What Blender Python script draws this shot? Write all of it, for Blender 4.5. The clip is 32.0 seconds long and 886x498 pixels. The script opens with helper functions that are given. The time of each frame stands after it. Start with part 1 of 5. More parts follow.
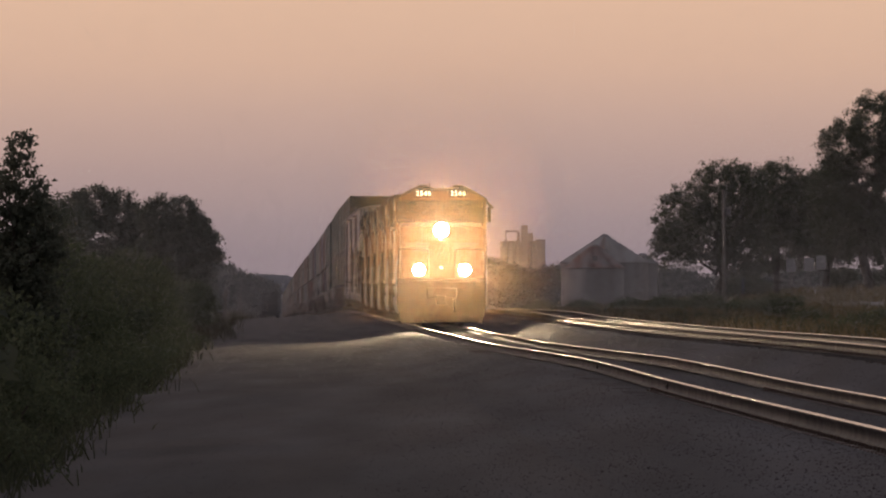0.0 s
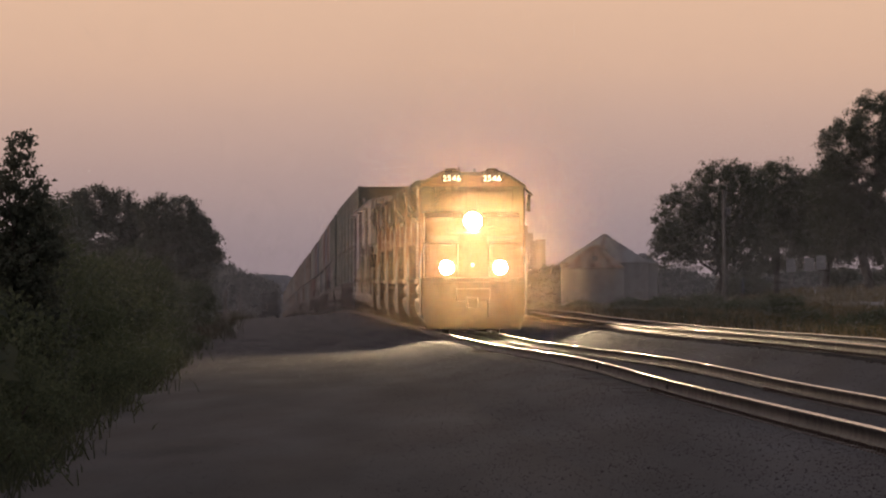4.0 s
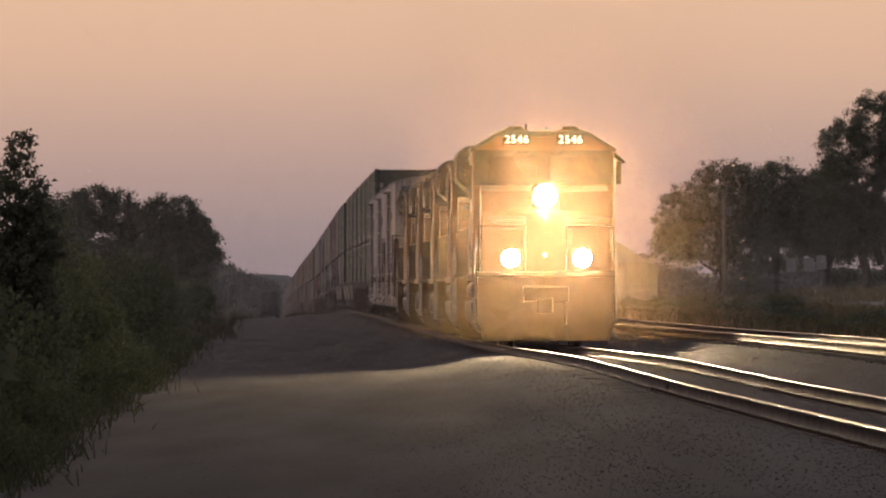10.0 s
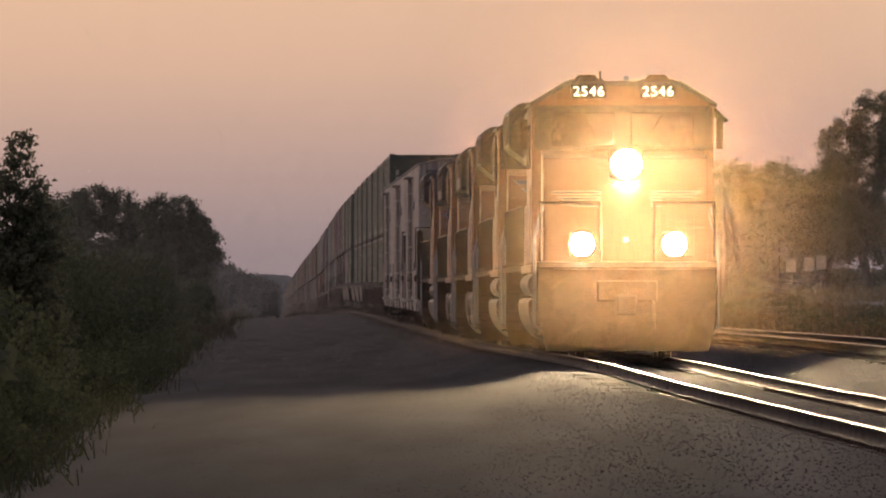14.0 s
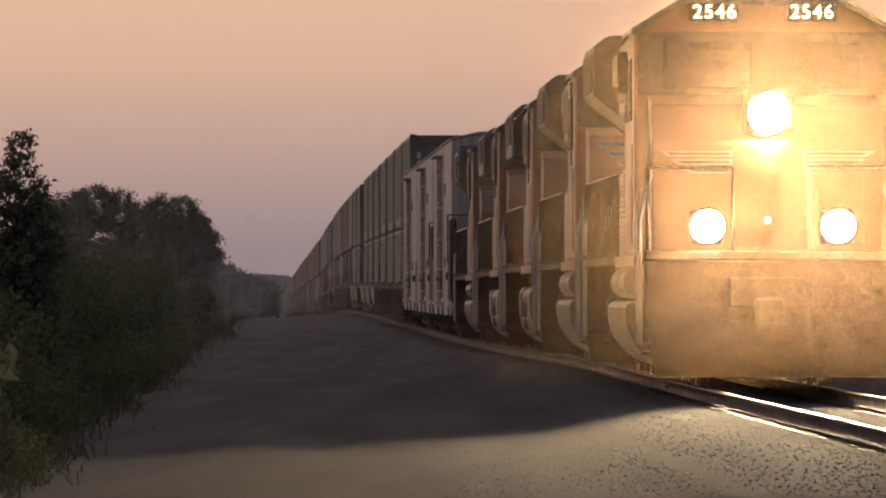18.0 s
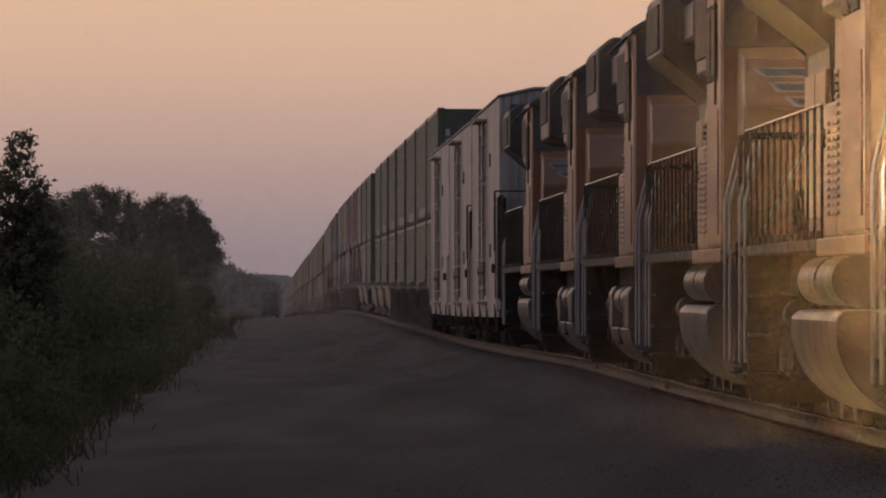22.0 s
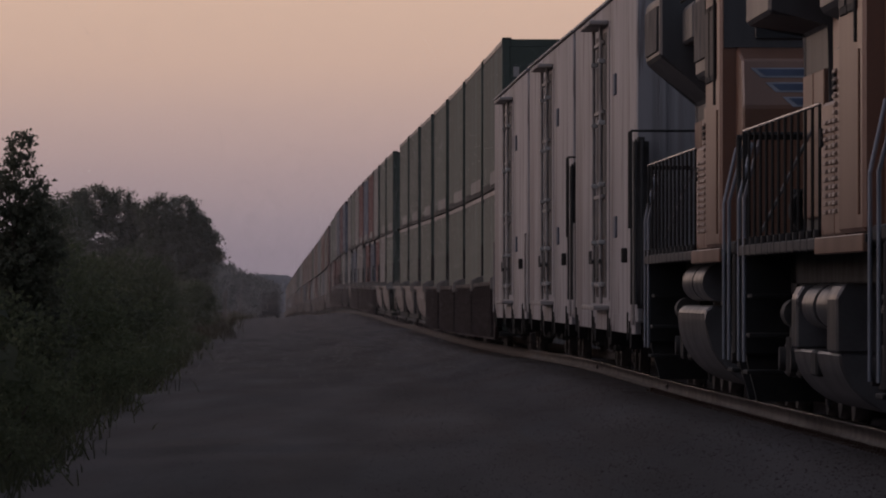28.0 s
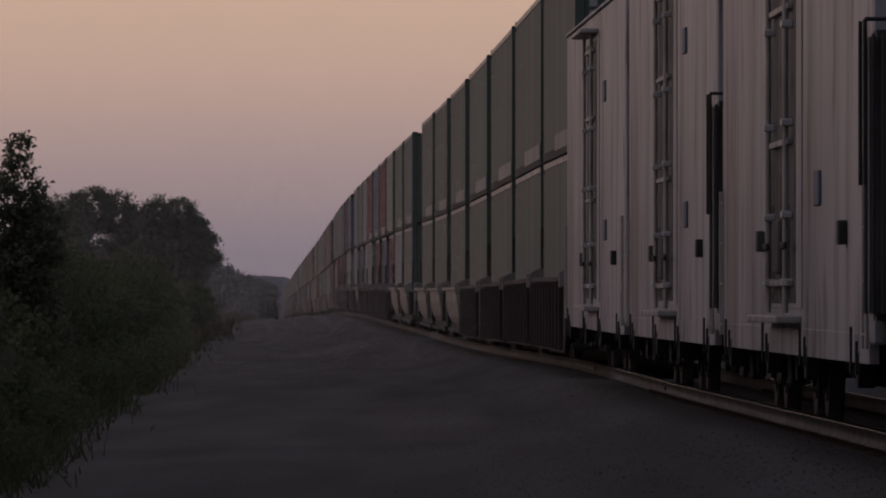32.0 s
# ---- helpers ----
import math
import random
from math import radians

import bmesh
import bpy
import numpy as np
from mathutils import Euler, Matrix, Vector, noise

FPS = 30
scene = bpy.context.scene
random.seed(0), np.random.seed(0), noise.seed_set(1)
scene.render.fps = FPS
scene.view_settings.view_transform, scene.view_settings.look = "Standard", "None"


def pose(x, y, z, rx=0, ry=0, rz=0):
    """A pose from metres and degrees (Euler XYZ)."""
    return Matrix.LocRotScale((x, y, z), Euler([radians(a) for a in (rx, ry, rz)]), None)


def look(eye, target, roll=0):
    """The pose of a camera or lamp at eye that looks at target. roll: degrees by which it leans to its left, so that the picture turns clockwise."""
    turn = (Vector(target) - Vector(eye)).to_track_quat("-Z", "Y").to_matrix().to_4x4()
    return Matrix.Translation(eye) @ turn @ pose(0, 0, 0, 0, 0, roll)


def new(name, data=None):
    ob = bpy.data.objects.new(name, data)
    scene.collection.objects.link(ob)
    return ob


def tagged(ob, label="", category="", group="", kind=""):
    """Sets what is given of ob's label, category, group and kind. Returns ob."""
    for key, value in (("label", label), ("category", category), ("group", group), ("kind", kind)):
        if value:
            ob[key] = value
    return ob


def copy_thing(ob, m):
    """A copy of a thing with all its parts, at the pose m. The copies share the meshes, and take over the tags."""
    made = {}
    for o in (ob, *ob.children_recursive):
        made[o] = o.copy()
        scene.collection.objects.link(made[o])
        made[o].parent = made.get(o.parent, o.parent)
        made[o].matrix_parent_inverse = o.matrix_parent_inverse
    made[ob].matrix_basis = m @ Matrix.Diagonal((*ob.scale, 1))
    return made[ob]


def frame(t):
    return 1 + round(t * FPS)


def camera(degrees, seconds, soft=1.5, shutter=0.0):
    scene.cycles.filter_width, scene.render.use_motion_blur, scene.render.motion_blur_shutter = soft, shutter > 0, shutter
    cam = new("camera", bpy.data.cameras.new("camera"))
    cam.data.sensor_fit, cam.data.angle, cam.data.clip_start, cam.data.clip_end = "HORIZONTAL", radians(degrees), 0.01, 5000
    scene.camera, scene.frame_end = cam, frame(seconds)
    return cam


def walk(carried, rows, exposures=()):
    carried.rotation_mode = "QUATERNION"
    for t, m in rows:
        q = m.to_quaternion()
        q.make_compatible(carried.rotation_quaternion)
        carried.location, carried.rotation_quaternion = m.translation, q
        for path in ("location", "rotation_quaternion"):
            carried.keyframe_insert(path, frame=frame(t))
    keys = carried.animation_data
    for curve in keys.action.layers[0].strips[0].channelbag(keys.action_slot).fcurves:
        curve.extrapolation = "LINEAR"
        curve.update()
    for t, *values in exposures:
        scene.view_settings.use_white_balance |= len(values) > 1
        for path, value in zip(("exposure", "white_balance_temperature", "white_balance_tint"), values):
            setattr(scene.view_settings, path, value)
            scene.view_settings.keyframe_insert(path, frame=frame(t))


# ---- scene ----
# The camera stands on a low tripod beside the line; a long lens looks up the track.
CAM_Z = 1.55
LENS = 5.545
PX = 16190.0
SPEED = 11.1            # the train's metres per second
cam = camera(LENS, 32.0, soft=2.0)


def aim(dx=0.0, dy=0.0):
    """The camera's pose; dx, dy: the small shake at the end, in units of 1/16190 radian."""
    return look((0, 0, CAM_Z), (-dx * 1000 / PX, 1000, CAM_Z + (60 + dy) * 1000 / PX))


walk(cam, [(0, aim()), (15, aim()), (29.6, aim()), (29.8, aim(0, 2)), (30, aim(0, 2.6)), (30.5, aim(-.8, 2.6)),
           (31, aim(0, 2.6)), (31.5, aim(-1.5, 1.8)), (32, aim(-3.2, 2.8))],
     exposures=[(0, 0.05, 6500, 10), (6, 0.08, 6750, 10), (13, 0.12, 6880, 10), (19, 0.08, 6880, 10), (22, 0.02, 6650, 10), (24, 0.06, 6450, 10),
                (28, -0.12, 5950, 10), (32, -0.3, 6000, 10)])

# ---- light: a hazy sky after sundown, brighter towards the west on the left ----
world = bpy.data.worlds.new("dusk_sky")
scene.world = world
world.use_nodes = True
wn, wl = world.node_tree.nodes, world.node_tree.links
wn.clear()
w_out = wn.new("ShaderNodeOutputWorld")
w_bg = wn.new("ShaderNodeBackground")
w_sky = wn.new("ShaderNodeTexSky")
w_sky.sky_type, w_sky.sun_disc = "NISHITA", False
w_sky.sun_elevation, w_sky.sun_rotation = radians(3.0), radians(-80)
w_sky.air_density, w_sky.dust_density = 1.6, 4.0
w_tc = wn.new("ShaderNodeTexCoord")
w_sep = wn.new("ShaderNodeSeparateXYZ")
w_ramp = wn.new("ShaderNodeValToRGB")
w_map = wn.new("ShaderNodeMapRange")
w_map.inputs["From Min"].default_value, w_map.inputs["From Max"].default_value = 0.0, 1.0
w_pow = wn.new("ShaderNodeMath")
w_pow.operation = "POWER"
w_pow.inputs[1].default_value = 0.4
w_add = wn.new("ShaderNodeMix")
w_add.data_type, w_add.blend_type = "RGBA", "ADD"
w_add.inputs[0].default_value = 1.0
w_dim = wn.new("ShaderNodeMix")
w_dim.data_type, w_dim.blend_type = "RGBA", "MULTIPLY"
w_dim.inputs[0].default_value = 1.0
w_dim.inputs[7].default_value = (0.012, 0.012, 0.012, 1)
SKY = [(0.0, (0.30, 0.235, 0.26)), (0.10, (0.315, 0.24, 0.26)), (0.135, (0.36, 0.268, 0.275)), (0.17, (0.445, 0.312, 0.29)),
       (0.20, (0.55, 0.37, 0.308)), (0.225, (0.66, 0.43, 0.32)), (0.25, (0.72, 0.47, 0.335)), (0.34, (0.62, 0.42, 0.32)),
       (0.5, (0.30, 0.245, 0.245)), (1.0, (0.17, 0.175, 0.215))]
ramp = w_ramp.color_ramp
while len(ramp.elements) < len(SKY):
    ramp.elements.new(0.5)
for e, (p, c) in zip(ramp.elements, SKY):
    e.position, e.color = p, (*c, 1)
wl.new(w_tc.outputs["Generated"], w_sep.inputs[0])
wl.new(w_sep.outputs["Z"], w_map.inputs["Value"])
wl.new(w_map.outputs[0], w_pow.inputs[0])
wl.new(w_pow.outputs[0], w_ramp.inputs[0])
wl.new(w_sky.outputs[0], w_dim.inputs[6])
# the afterglow lies ahead and to the west; the sky behind the camera is dim and blue
w_dot = wn.new("ShaderNodeVectorMath")
w_dot.operation = "DOT_PRODUCT"
w_dot.inputs[1].default_value = (-0.45, 0.89, 0.0)
w_side = wn.new("ShaderNodeMapRange")
w_side.inputs["From Min"].default_value, w_side.inputs["From Max"].default_value = -1.0, 0.87
w_side.inputs["To Min"].default_value, w_side.inputs["To Max"].default_value = 0.0, 1.0
w_face = wn.new("ShaderNodeMix")
w_face.data_type = "RGBA"
w_face.inputs[6].default_value = (0.205, 0.21, 0.25, 1)
wl.new(w_tc.outputs["Generated"], w_dot.inputs[0])
wl.new(w_dot.outputs["Value"], w_side.inputs["Value"])
wl.new(w_ramp.outputs[0], w_face.inputs[7])
wl.new(w_side.outputs[0], w_face.inputs[0])
wl.new(w_face.outputs[2], w_add.inputs[6])
wl.new(w_dim.outputs[2], w_add.inputs[7])
wl.new(w_add.outputs[2], w_bg.inputs[0])
wl.new(w_bg.outputs[0], w_out.inputs[0])
w_bg.inputs[1].default_value = 1.0
sun = new("sun", bpy.data.lights.new("sun", "SUN"))
sun.data.energy, sun.data.angle, sun.data.color = 0.42, radians(30), (1.0, 0.74, 0.68)
sun.matrix_world = look((-100, 12, 26), (0, 0, 0))


# ---- materials ----
def material(name, colour, rough=0.7, metal=0.0, spread=0.25, scale=3.0, fine=40.0, bump=0.15, streak=False, tint=None,
             piece=0.0, spec=0.5, grain_amount=0.45, dirt_amount=0.4, along=False):
    """A surface with stains at one scale and grain at another; tint: the colour of its dirt; streak: runs down the sides;
    piece: how far single pieces differ; along: stains drawn out along the line."""
    m = bpy.data.materials.new(name)
    m.use_nodes = True
    n, l = m.node_tree.nodes, m.node_tree.links
    b = n["Principled BSDF"]
    tc = n.new("ShaderNodeTexCoord")
    mp = n.new("ShaderNodeMapping")
    if streak:
        mp.inputs["Scale"].default_value = (1, 0.28, 0.05)
    if along:
        mp.inputs["Scale"].default_value = (1, 0.06, 1)
    l.new(tc.outputs["Object"], mp.inputs[0])
    big, small = n.new("ShaderNodeTexNoise"), n.new("ShaderNodeTexNoise")
    big.inputs["Scale"].default_value, big.inputs["Detail"].default_value = scale, 6
    small.inputs["Scale"].default_value, small.inputs["Detail"].default_value = fine, 4
    l.new(mp.outputs[0], big.inputs["Vector"])
    l.new(tc.outputs["Object"], small.inputs["Vector"])
    rp = n.new("ShaderNodeMapRange")
    rp.inputs["From Min"].default_value, rp.inputs["From Max"].default_value = 0.35, 0.7
    l.new(big.outputs[0], rp.inputs[0])
    mix = n.new("ShaderNodeMix")
    mix.data_type = "RGBA"
    dirt = tint or [c * (1 - 2 * spread) for c in colour]
    light = [min(1, c * (1 + spread * .6)) for c in colour]
    mix.inputs[6].default_value, mix.inputs[7].default_value = (*light, 1), (*([c * (1 - dirt_amount) + d * dirt_amount for c, d in zip(colour, dirt)] if tint else dirt), 1)
    l.new(rp.outputs[0], mix.inputs[0])
    grain = n.new("ShaderNodeMix")
    grain.data_type, grain.blend_type = "RGBA", "MULTIPLY"
    grain.inputs[0].default_value = grain_amount
    gr = n.new("ShaderNodeMapRange")
    gr.inputs["From Min"].default_value, gr.inputs["From Max"].default_value = 0.3, 0.7
    gr.inputs["To Min"].default_value, gr.inputs["To Max"].default_value = 0.5, 1.3
    l.new(small.outputs[0], gr.inputs[0])
    l.new(mix.outputs[2], grain.inputs[6])
    l.new(gr.outputs[0], grain.inputs[7])
    out = grain.outputs[2]
    if piece:
        oi = n.new("ShaderNodeObjectInfo")
        pr = n.new("ShaderNodeMapRange")
        pr.inputs["To Min"].default_value, pr.inputs["To Max"].default_value = 1 - piece, 1 + piece
        l.new(oi.outputs["Random"], pr.inputs[0])
        pm = n.new("ShaderNodeMix")
        pm.data_type, pm.blend_type = "RGBA", "MULTIPLY"
        pm.inputs[0].default_value = 1.0
        l.new(out, pm.inputs[6])
        l.new(pr.outputs[0], pm.inputs[7])
        out = pm.outputs[2]
    l.new(out, b.inputs["Base Color"])
    rr = n.new("ShaderNodeMapRange")
    rr.inputs["To Min"].default_value, rr.inputs["To Max"].default_value = max(0.05, rough - .15), min(1, rough + .15)
    l.new(big.outputs[0], rr.inputs[0])
    l.new(rr.outputs[0], b.inputs["Roughness"])
    b.inputs["Metallic"].default_value = metal
    b.inputs["Specular IOR Level"].default_value = spec
    if bump:
        bp = n.new("ShaderNodeBump")
        bp.inputs["Strength"].default_value, bp.inputs["Distance"].default_value = bump, 0.02
        l.new(small.outputs[0], bp.inputs["Height"])
        l.new(bp.outputs[0], b.inputs["Normal"])
    return m


def leaf_material(name, dark, light, through_light=0.62):
    m = bpy.data.materials.new(name)
    m.use_nodes = True
    n, l = m.node_tree.nodes, m.node_tree.links
    b = n["Principled BSDF"]
    geo, rp = n.new("ShaderNodeNewGeometry"), n.new("ShaderNodeValToRGB")
    rp.color_ramp.elements[0].color, rp.color_ramp.elements[1].color = (*dark, 1), (*light, 1)
    l.new(geo.outputs["Random Per Island"], rp.inputs[0])
    l.new(rp.outputs[0], b.inputs["Base Color"])
    b.inputs["Roughness"].default_value = 0.6
    b.inputs["Specular IOR Level"].default_value = 0.25
    tr, ad = n.new("ShaderNodeBsdfTranslucent"), n.new("ShaderNodeMixShader")
    ad.inputs[0].default_value = through_light
    l.new(rp.outputs[0], tr.inputs[0])
    l.new(b.outputs[0], ad.inputs[1])
    l.new(tr.outputs[0], ad.inputs[2])
    l.new(ad.outputs[0], n["Material Output"].inputs[0])
    return m


def stain_stones(m):
    """Brown and grey patches, metres wide, over the loose stones."""
    n, l = m.node_tree.nodes, m.node_tree.links
    tc, mp, no = n.new("ShaderNodeTexCoord"), n.new("ShaderNodeMapping"), n.new("ShaderNodeTexNoise")
    mp.inputs["Scale"].default_value = (1.0, 0.09, 1.0)
    no.inputs["Scale"].default_value, no.inputs["Detail"].default_value = 0.9, 5
    l.new(tc.outputs["Object"], mp.inputs[0])
    l.new(mp.outputs[0], no.inputs["Vector"])
    rp = n.new("ShaderNodeValToRGB")
    rp.color_ramp.elements[0].position, rp.color_ramp.elements[1].position = 0.36, 0.66
    rp.color_ramp.elements[0].color, rp.color_ramp.elements[1].color = (0.80, 0.70, 0.66, 1), (1.05, 1.06, 1.12, 1)
    l.new(no.outputs[0], rp.inputs[0])
    mx = n.new("ShaderNodeMix")
    mx.data_type, mx.blend_type = "RGBA", "MULTIPLY"
    mx.inputs[0].default_value = 1.0
    b = n["Principled BSDF"]
    l.new(b.inputs["Base Color"].links[0].from_socket, mx.inputs[6])
    l.new(rp.outputs[0], mx.inputs[7])
    l.new(mx.outputs[2], b.inputs["Base Color"])


def car_paint(name, colour, grime, fade):
    """White paint with long rust runs, thin water streaks and broad dull patches down a car's sides."""
    m = bpy.data.materials.new(name)
    m.use_nodes = True
    n, l = m.node_tree.nodes, m.node_tree.links
    b = n["Principled BSDF"]
    tc = n.new("ShaderNodeTexCoord")

    def layer(scale, lo, hi, to, under, detail=5):
        mp, no, mr, mx = n.new("ShaderNodeMapping"), n.new("ShaderNodeTexNoise"), n.new("ShaderNodeMapRange"), n.new("ShaderNodeMix")
        mp.inputs["Scale"].default_value = scale
        no.inputs["Scale"].default_value, no.inputs["Detail"].default_value = 1.0, detail
        mr.inputs["From Min"].default_value, mr.inputs["From Max"].default_value = lo, hi
        mr.inputs["To Max"].default_value = to[3]
        mx.data_type = "RGBA"
        mx.inputs[7].default_value = (*to[:3], 1)
        l.new(tc.outputs["Object"], mp.inputs[0])
        l.new(mp.outputs[0], no.inputs["Vector"])
        l.new(no.outputs[0], mr.inputs[0])
        l.new(mr.outputs[0], mx.inputs[0])
        if isinstance(under, tuple):
            mx.inputs[6].default_value = (*under, 1)
        else:
            l.new(under, mx.inputs[6])
        return mx.outputs[2]

    c = layer((.5, .22, .3), .42, .66, (*fade, .6), colour)
    c = layer((4, .8, .14), .50, .68, (*grime, .7), c)
    c = layer((9, 1.9, .25), .48, .66, (*[v * .55 for v in colour], .65), c, 3)
    c = layer((9, 1.4, .55), .58, .68, (grime[0] * .6, grime[1] * .5, grime[2] * .5, .7), c, 6)
    l.new(c, b.inputs["Base Color"])
    b.inputs["Roughness"].default_value = 0.5
    return m


def glow(name, colour, strength, base=(0.8, 0.8, 0.8)):
    m = bpy.data.materials.new(name)
    m.use_nodes = True
    b = m.node_tree.nodes["Principled BSDF"]
    b.inputs["Base Color"].default_value = (*base, 1)
    b.inputs["Emission Color"].default_value = (*colour, 1)
    b.inputs["Emission Strength"].default_value = strength
    return m


def glass(name, colour=(0.02, 0.022, 0.025), rough=0.06, spec=0.6):
    m = bpy.data.materials.new(name)
    m.use_nodes = True
    b = m.node_tree.nodes["Principled BSDF"]
    b.inputs["Base Color"].default_value = (*colour, 1)
    b.inputs["Roughness"].default_value = rough
    b.inputs["Specular IOR Level"].default_value = spec
    return m


M_GRAVEL = material("cinder_gravel", (0.064, 0.054, 0.051), 0.95, 0, 0.22, 0.8, 14, 0.2, grain_amount=.3, along=True)
M_BALLAST = material("ballast_stone", (0.063, 0.057, 0.059), 0.9, 0, 0.25, 0.8, 22, 0.3, along=True)
M_STONE = leaf_material("loose_stone", (0.058, 0.050, 0.048), (0.074, 0.065, 0.063), 0.0)
stain_stones(M_STONE)
stain_stones(M_GRAVEL)
stain_stones(M_BALLAST)
M_RAIL = material("rusty_rail_steel", (0.045, 0.034, 0.029), 0.6, 0.1, 0.3, 2.0, 30, 0.2)
M_SPIKE = material("worn_spike_steel", (0.16, 0.11, 0.09), 0.4, 0.6, 0.3, 2.0, 30, 0.2)
M_RAILTOP = material("polished_rail_head", (0.72, 0.68, 0.65), 0.16, 1.0, 0.1, 1.0, 60, 0.03)
M_TIE = material("creosoted_timber", (0.06, 0.045, 0.038), 0.9, 0, 0.35, 2.0, 25, 0.4, piece=0.3)
M_YELLOW = material("weathered_yellow_paint", (0.195, 0.096, 0.06), 0.32, 0, 0.15, 1.6, 40, 0.03, True, (0.08, 0.05, 0.04), spec=.7, grain_amount=.12)
M_GREY = material("loco_grey_paint", (0.066, 0.066, 0.07), 0.4, 0, 0.2, 1.6, 40, 0.04, True, grain_amount=.12)
M_DARK = material("dark_grimy_steel", (0.026, 0.025, 0.025), 0.7, 0.1, 0.3, 2.0, 30, 0.15, grain_amount=.2)
M_TRUCK = material("grey_truck_steel", (0.085, 0.08, 0.078), 0.65, 0.2, 0.3, 2.0, 30, 0.15, grain_amount=.25)
M_TANK = material("silver_grey_tank_paint", (0.17, 0.163, 0.167), 0.36, 0.6, 0.2, 1.5, 30, 0.04, grain_amount=.15)
M_STEEL = material("worn_bright_handrail", (0.85, 0.82, 0.8), 0.22, 0.9, 0.1, 2.0, 40, 0.02, grain_amount=.1)
M_RAILBLUE = material("pale_blue_grab_rail_paint", (0.27, 0.285, 0.33), 0.4, 0.1, 0.15, 2.0, 40, 0.02, grain_amount=.1)
# louvres paler than their cabinets: the sky they catch is in the colour
M_LOUVRE = material("highlit_louvre_paint", (0.33, 0.25, 0.21), 0.4, 0, 0.15, 2.0, 40, 0.02, grain_amount=.1)
M_RED = material("red_stripe_paint", (0.13, 0.035, 0.03), 0.5, 0, 0.15, grain_amount=.15)
M_BLUE = material("blue_paint", (0.06, 0.085, 0.15), 0.5, 0, 0.15, grain_amount=.15)
M_WHITE = material("white_trim_paint", (0.6, 0.58, 0.56), 0.5, 0, 0.12, 2.0, grain_amount=.15)
M_CARWHITE = car_paint("dirty_white_car_paint", (0.40, 0.385, 0.40), (0.12, 0.08, 0.068), (0.225, 0.207, 0.213))
M_ROOF = material("pale_car_roof_sheet", (0.32, 0.315, 0.335), 0.5, 0.2, 0.2, 1.5, 30, 0.05, grain_amount=.15)
M_TUFT = leaf_material("dead_brown_tufts", (0.06, 0.055, 0.036), (0.105, 0.093, 0.06))
M_RUST = material("rusted_steel", (0.2, 0.11, 0.08), 0.85, 0.1, 0.35, 2.0, 30, 0.25)
M_GLASS = glass("dark_cab_glass", rough=0.3)
M_PANE = glass("dusty_side_glass", (0.03, 0.03, 0.033), 0.5, 0.2)
M_WHEEL = material("wheel_steel", (0.06, 0.052, 0.05), 0.55, 0.3, 0.2)
M_LAMP = glow("headlight_glow", (1.0, 0.74, 0.45), 9000.0)
M_DITCH = glow("ditch_light_glow", (1.0, 0.74, 0.45), 4600.0)
M_MARK = glow("marker_light_glow", (1.0, 0.85, 0.6), 6.0)
M_DIGIT = glow("lit_number_glass", (1.0, 0.92, 0.66), 2.0)
M_BARK = material("bark", (0.09, 0.07, 0.055), 0.9, 0, 0.3, 4.0, 40, 0.4)
M_GALV = material("galvanised_bin_sheet", (0.29, 0.27, 0.265), 0.7, 0.0, 0.25, 0.8, 20, 0.1, True, (0.16, 0.11, 0.085))
M_BINRUST = material("rusty_bin_roof", (0.23, 0.195, 0.185), 0.8, 0.0, 0.3, 0.8, 12, 0.15, False, (0.19, 0.06, 0.035), piece=.3, dirt_amount=.95)
M_WOOD = material("grey_pole_wood", (0.22, 0.19, 0.165), 0.9, 0, 0.25, 2.0, 30, 0.3)
M_SIGN = material("sign_back_aluminium", (0.4, 0.375, 0.365), 0.6, 0.1, 0.15, 2.0)
M_GRASS = leaf_material("dry_summer_grass", (0.12, 0.10, 0.05), (0.26, 0.20, 0.11))
M_WEED = leaf_material("green_weeds", (0.06, 0.066, 0.04), (0.115, 0.12, 0.07))
M_LEAF_A = leaf_material("dark_oak_leaves", (0.095, 0.105, 0.07), (0.17, 0.18, 0.12))
M_LEAF_B = leaf_material("willow_leaves", (0.115, 0.12, 0.09), (0.19, 0.20, 0.145))
M_LEAF_C = leaf_material("brush_leaves", (0.09, 0.105, 0.06), (0.165, 0.18, 0.105))
M_EARTH = material("field_earth", (0.075, 0.066, 0.04), 0.95, 0, 0.3, 0.05, 3, 0.4)
M_DIRT = material("pale_crushed_rock", (0.30, 0.27, 0.26), 0.95, 0, 0.2, 0.6, 10, 0.3)


# ---- mesh helpers ----
def box(bm, x0, x1, y0, y1, z0, z1):
    v = [bm.verts.new((x, y, z)) for x in (x0, x1) for y in (y0, y1) for z in (z0, z1)]
    for q in ((0, 1, 3, 2), (4, 6, 7, 5), (0, 4, 5, 1), (2, 3, 7, 6), (0, 2, 6, 4), (1, 5, 7, 3)):
        bm.faces.new([v[i] for i in q])
    return bm


def prism(bm, pts, a, b, axis="y"):
    """A closed outline pushed from a to b: along y the outline is (x, z), along x it is (y, z), along z it is (x, y)."""
    def at(p, h):
        return (p[0], h, p[1]) if axis == "y" else (h, p[0], p[1]) if axis == "x" else (p[0], p[1], h)
    lo, hi = [bm.verts.new(at(p, a)) for p in pts], [bm.verts.new(at(p, b)) for p in pts]
    k = len(pts)
    bm.faces.new(lo)
    bm.faces.new(hi[::-1])
    for i in range(k):
        bm.faces.new((lo[i], hi[i], hi[(i + 1) % k], lo[(i + 1) % k]))
    return bm


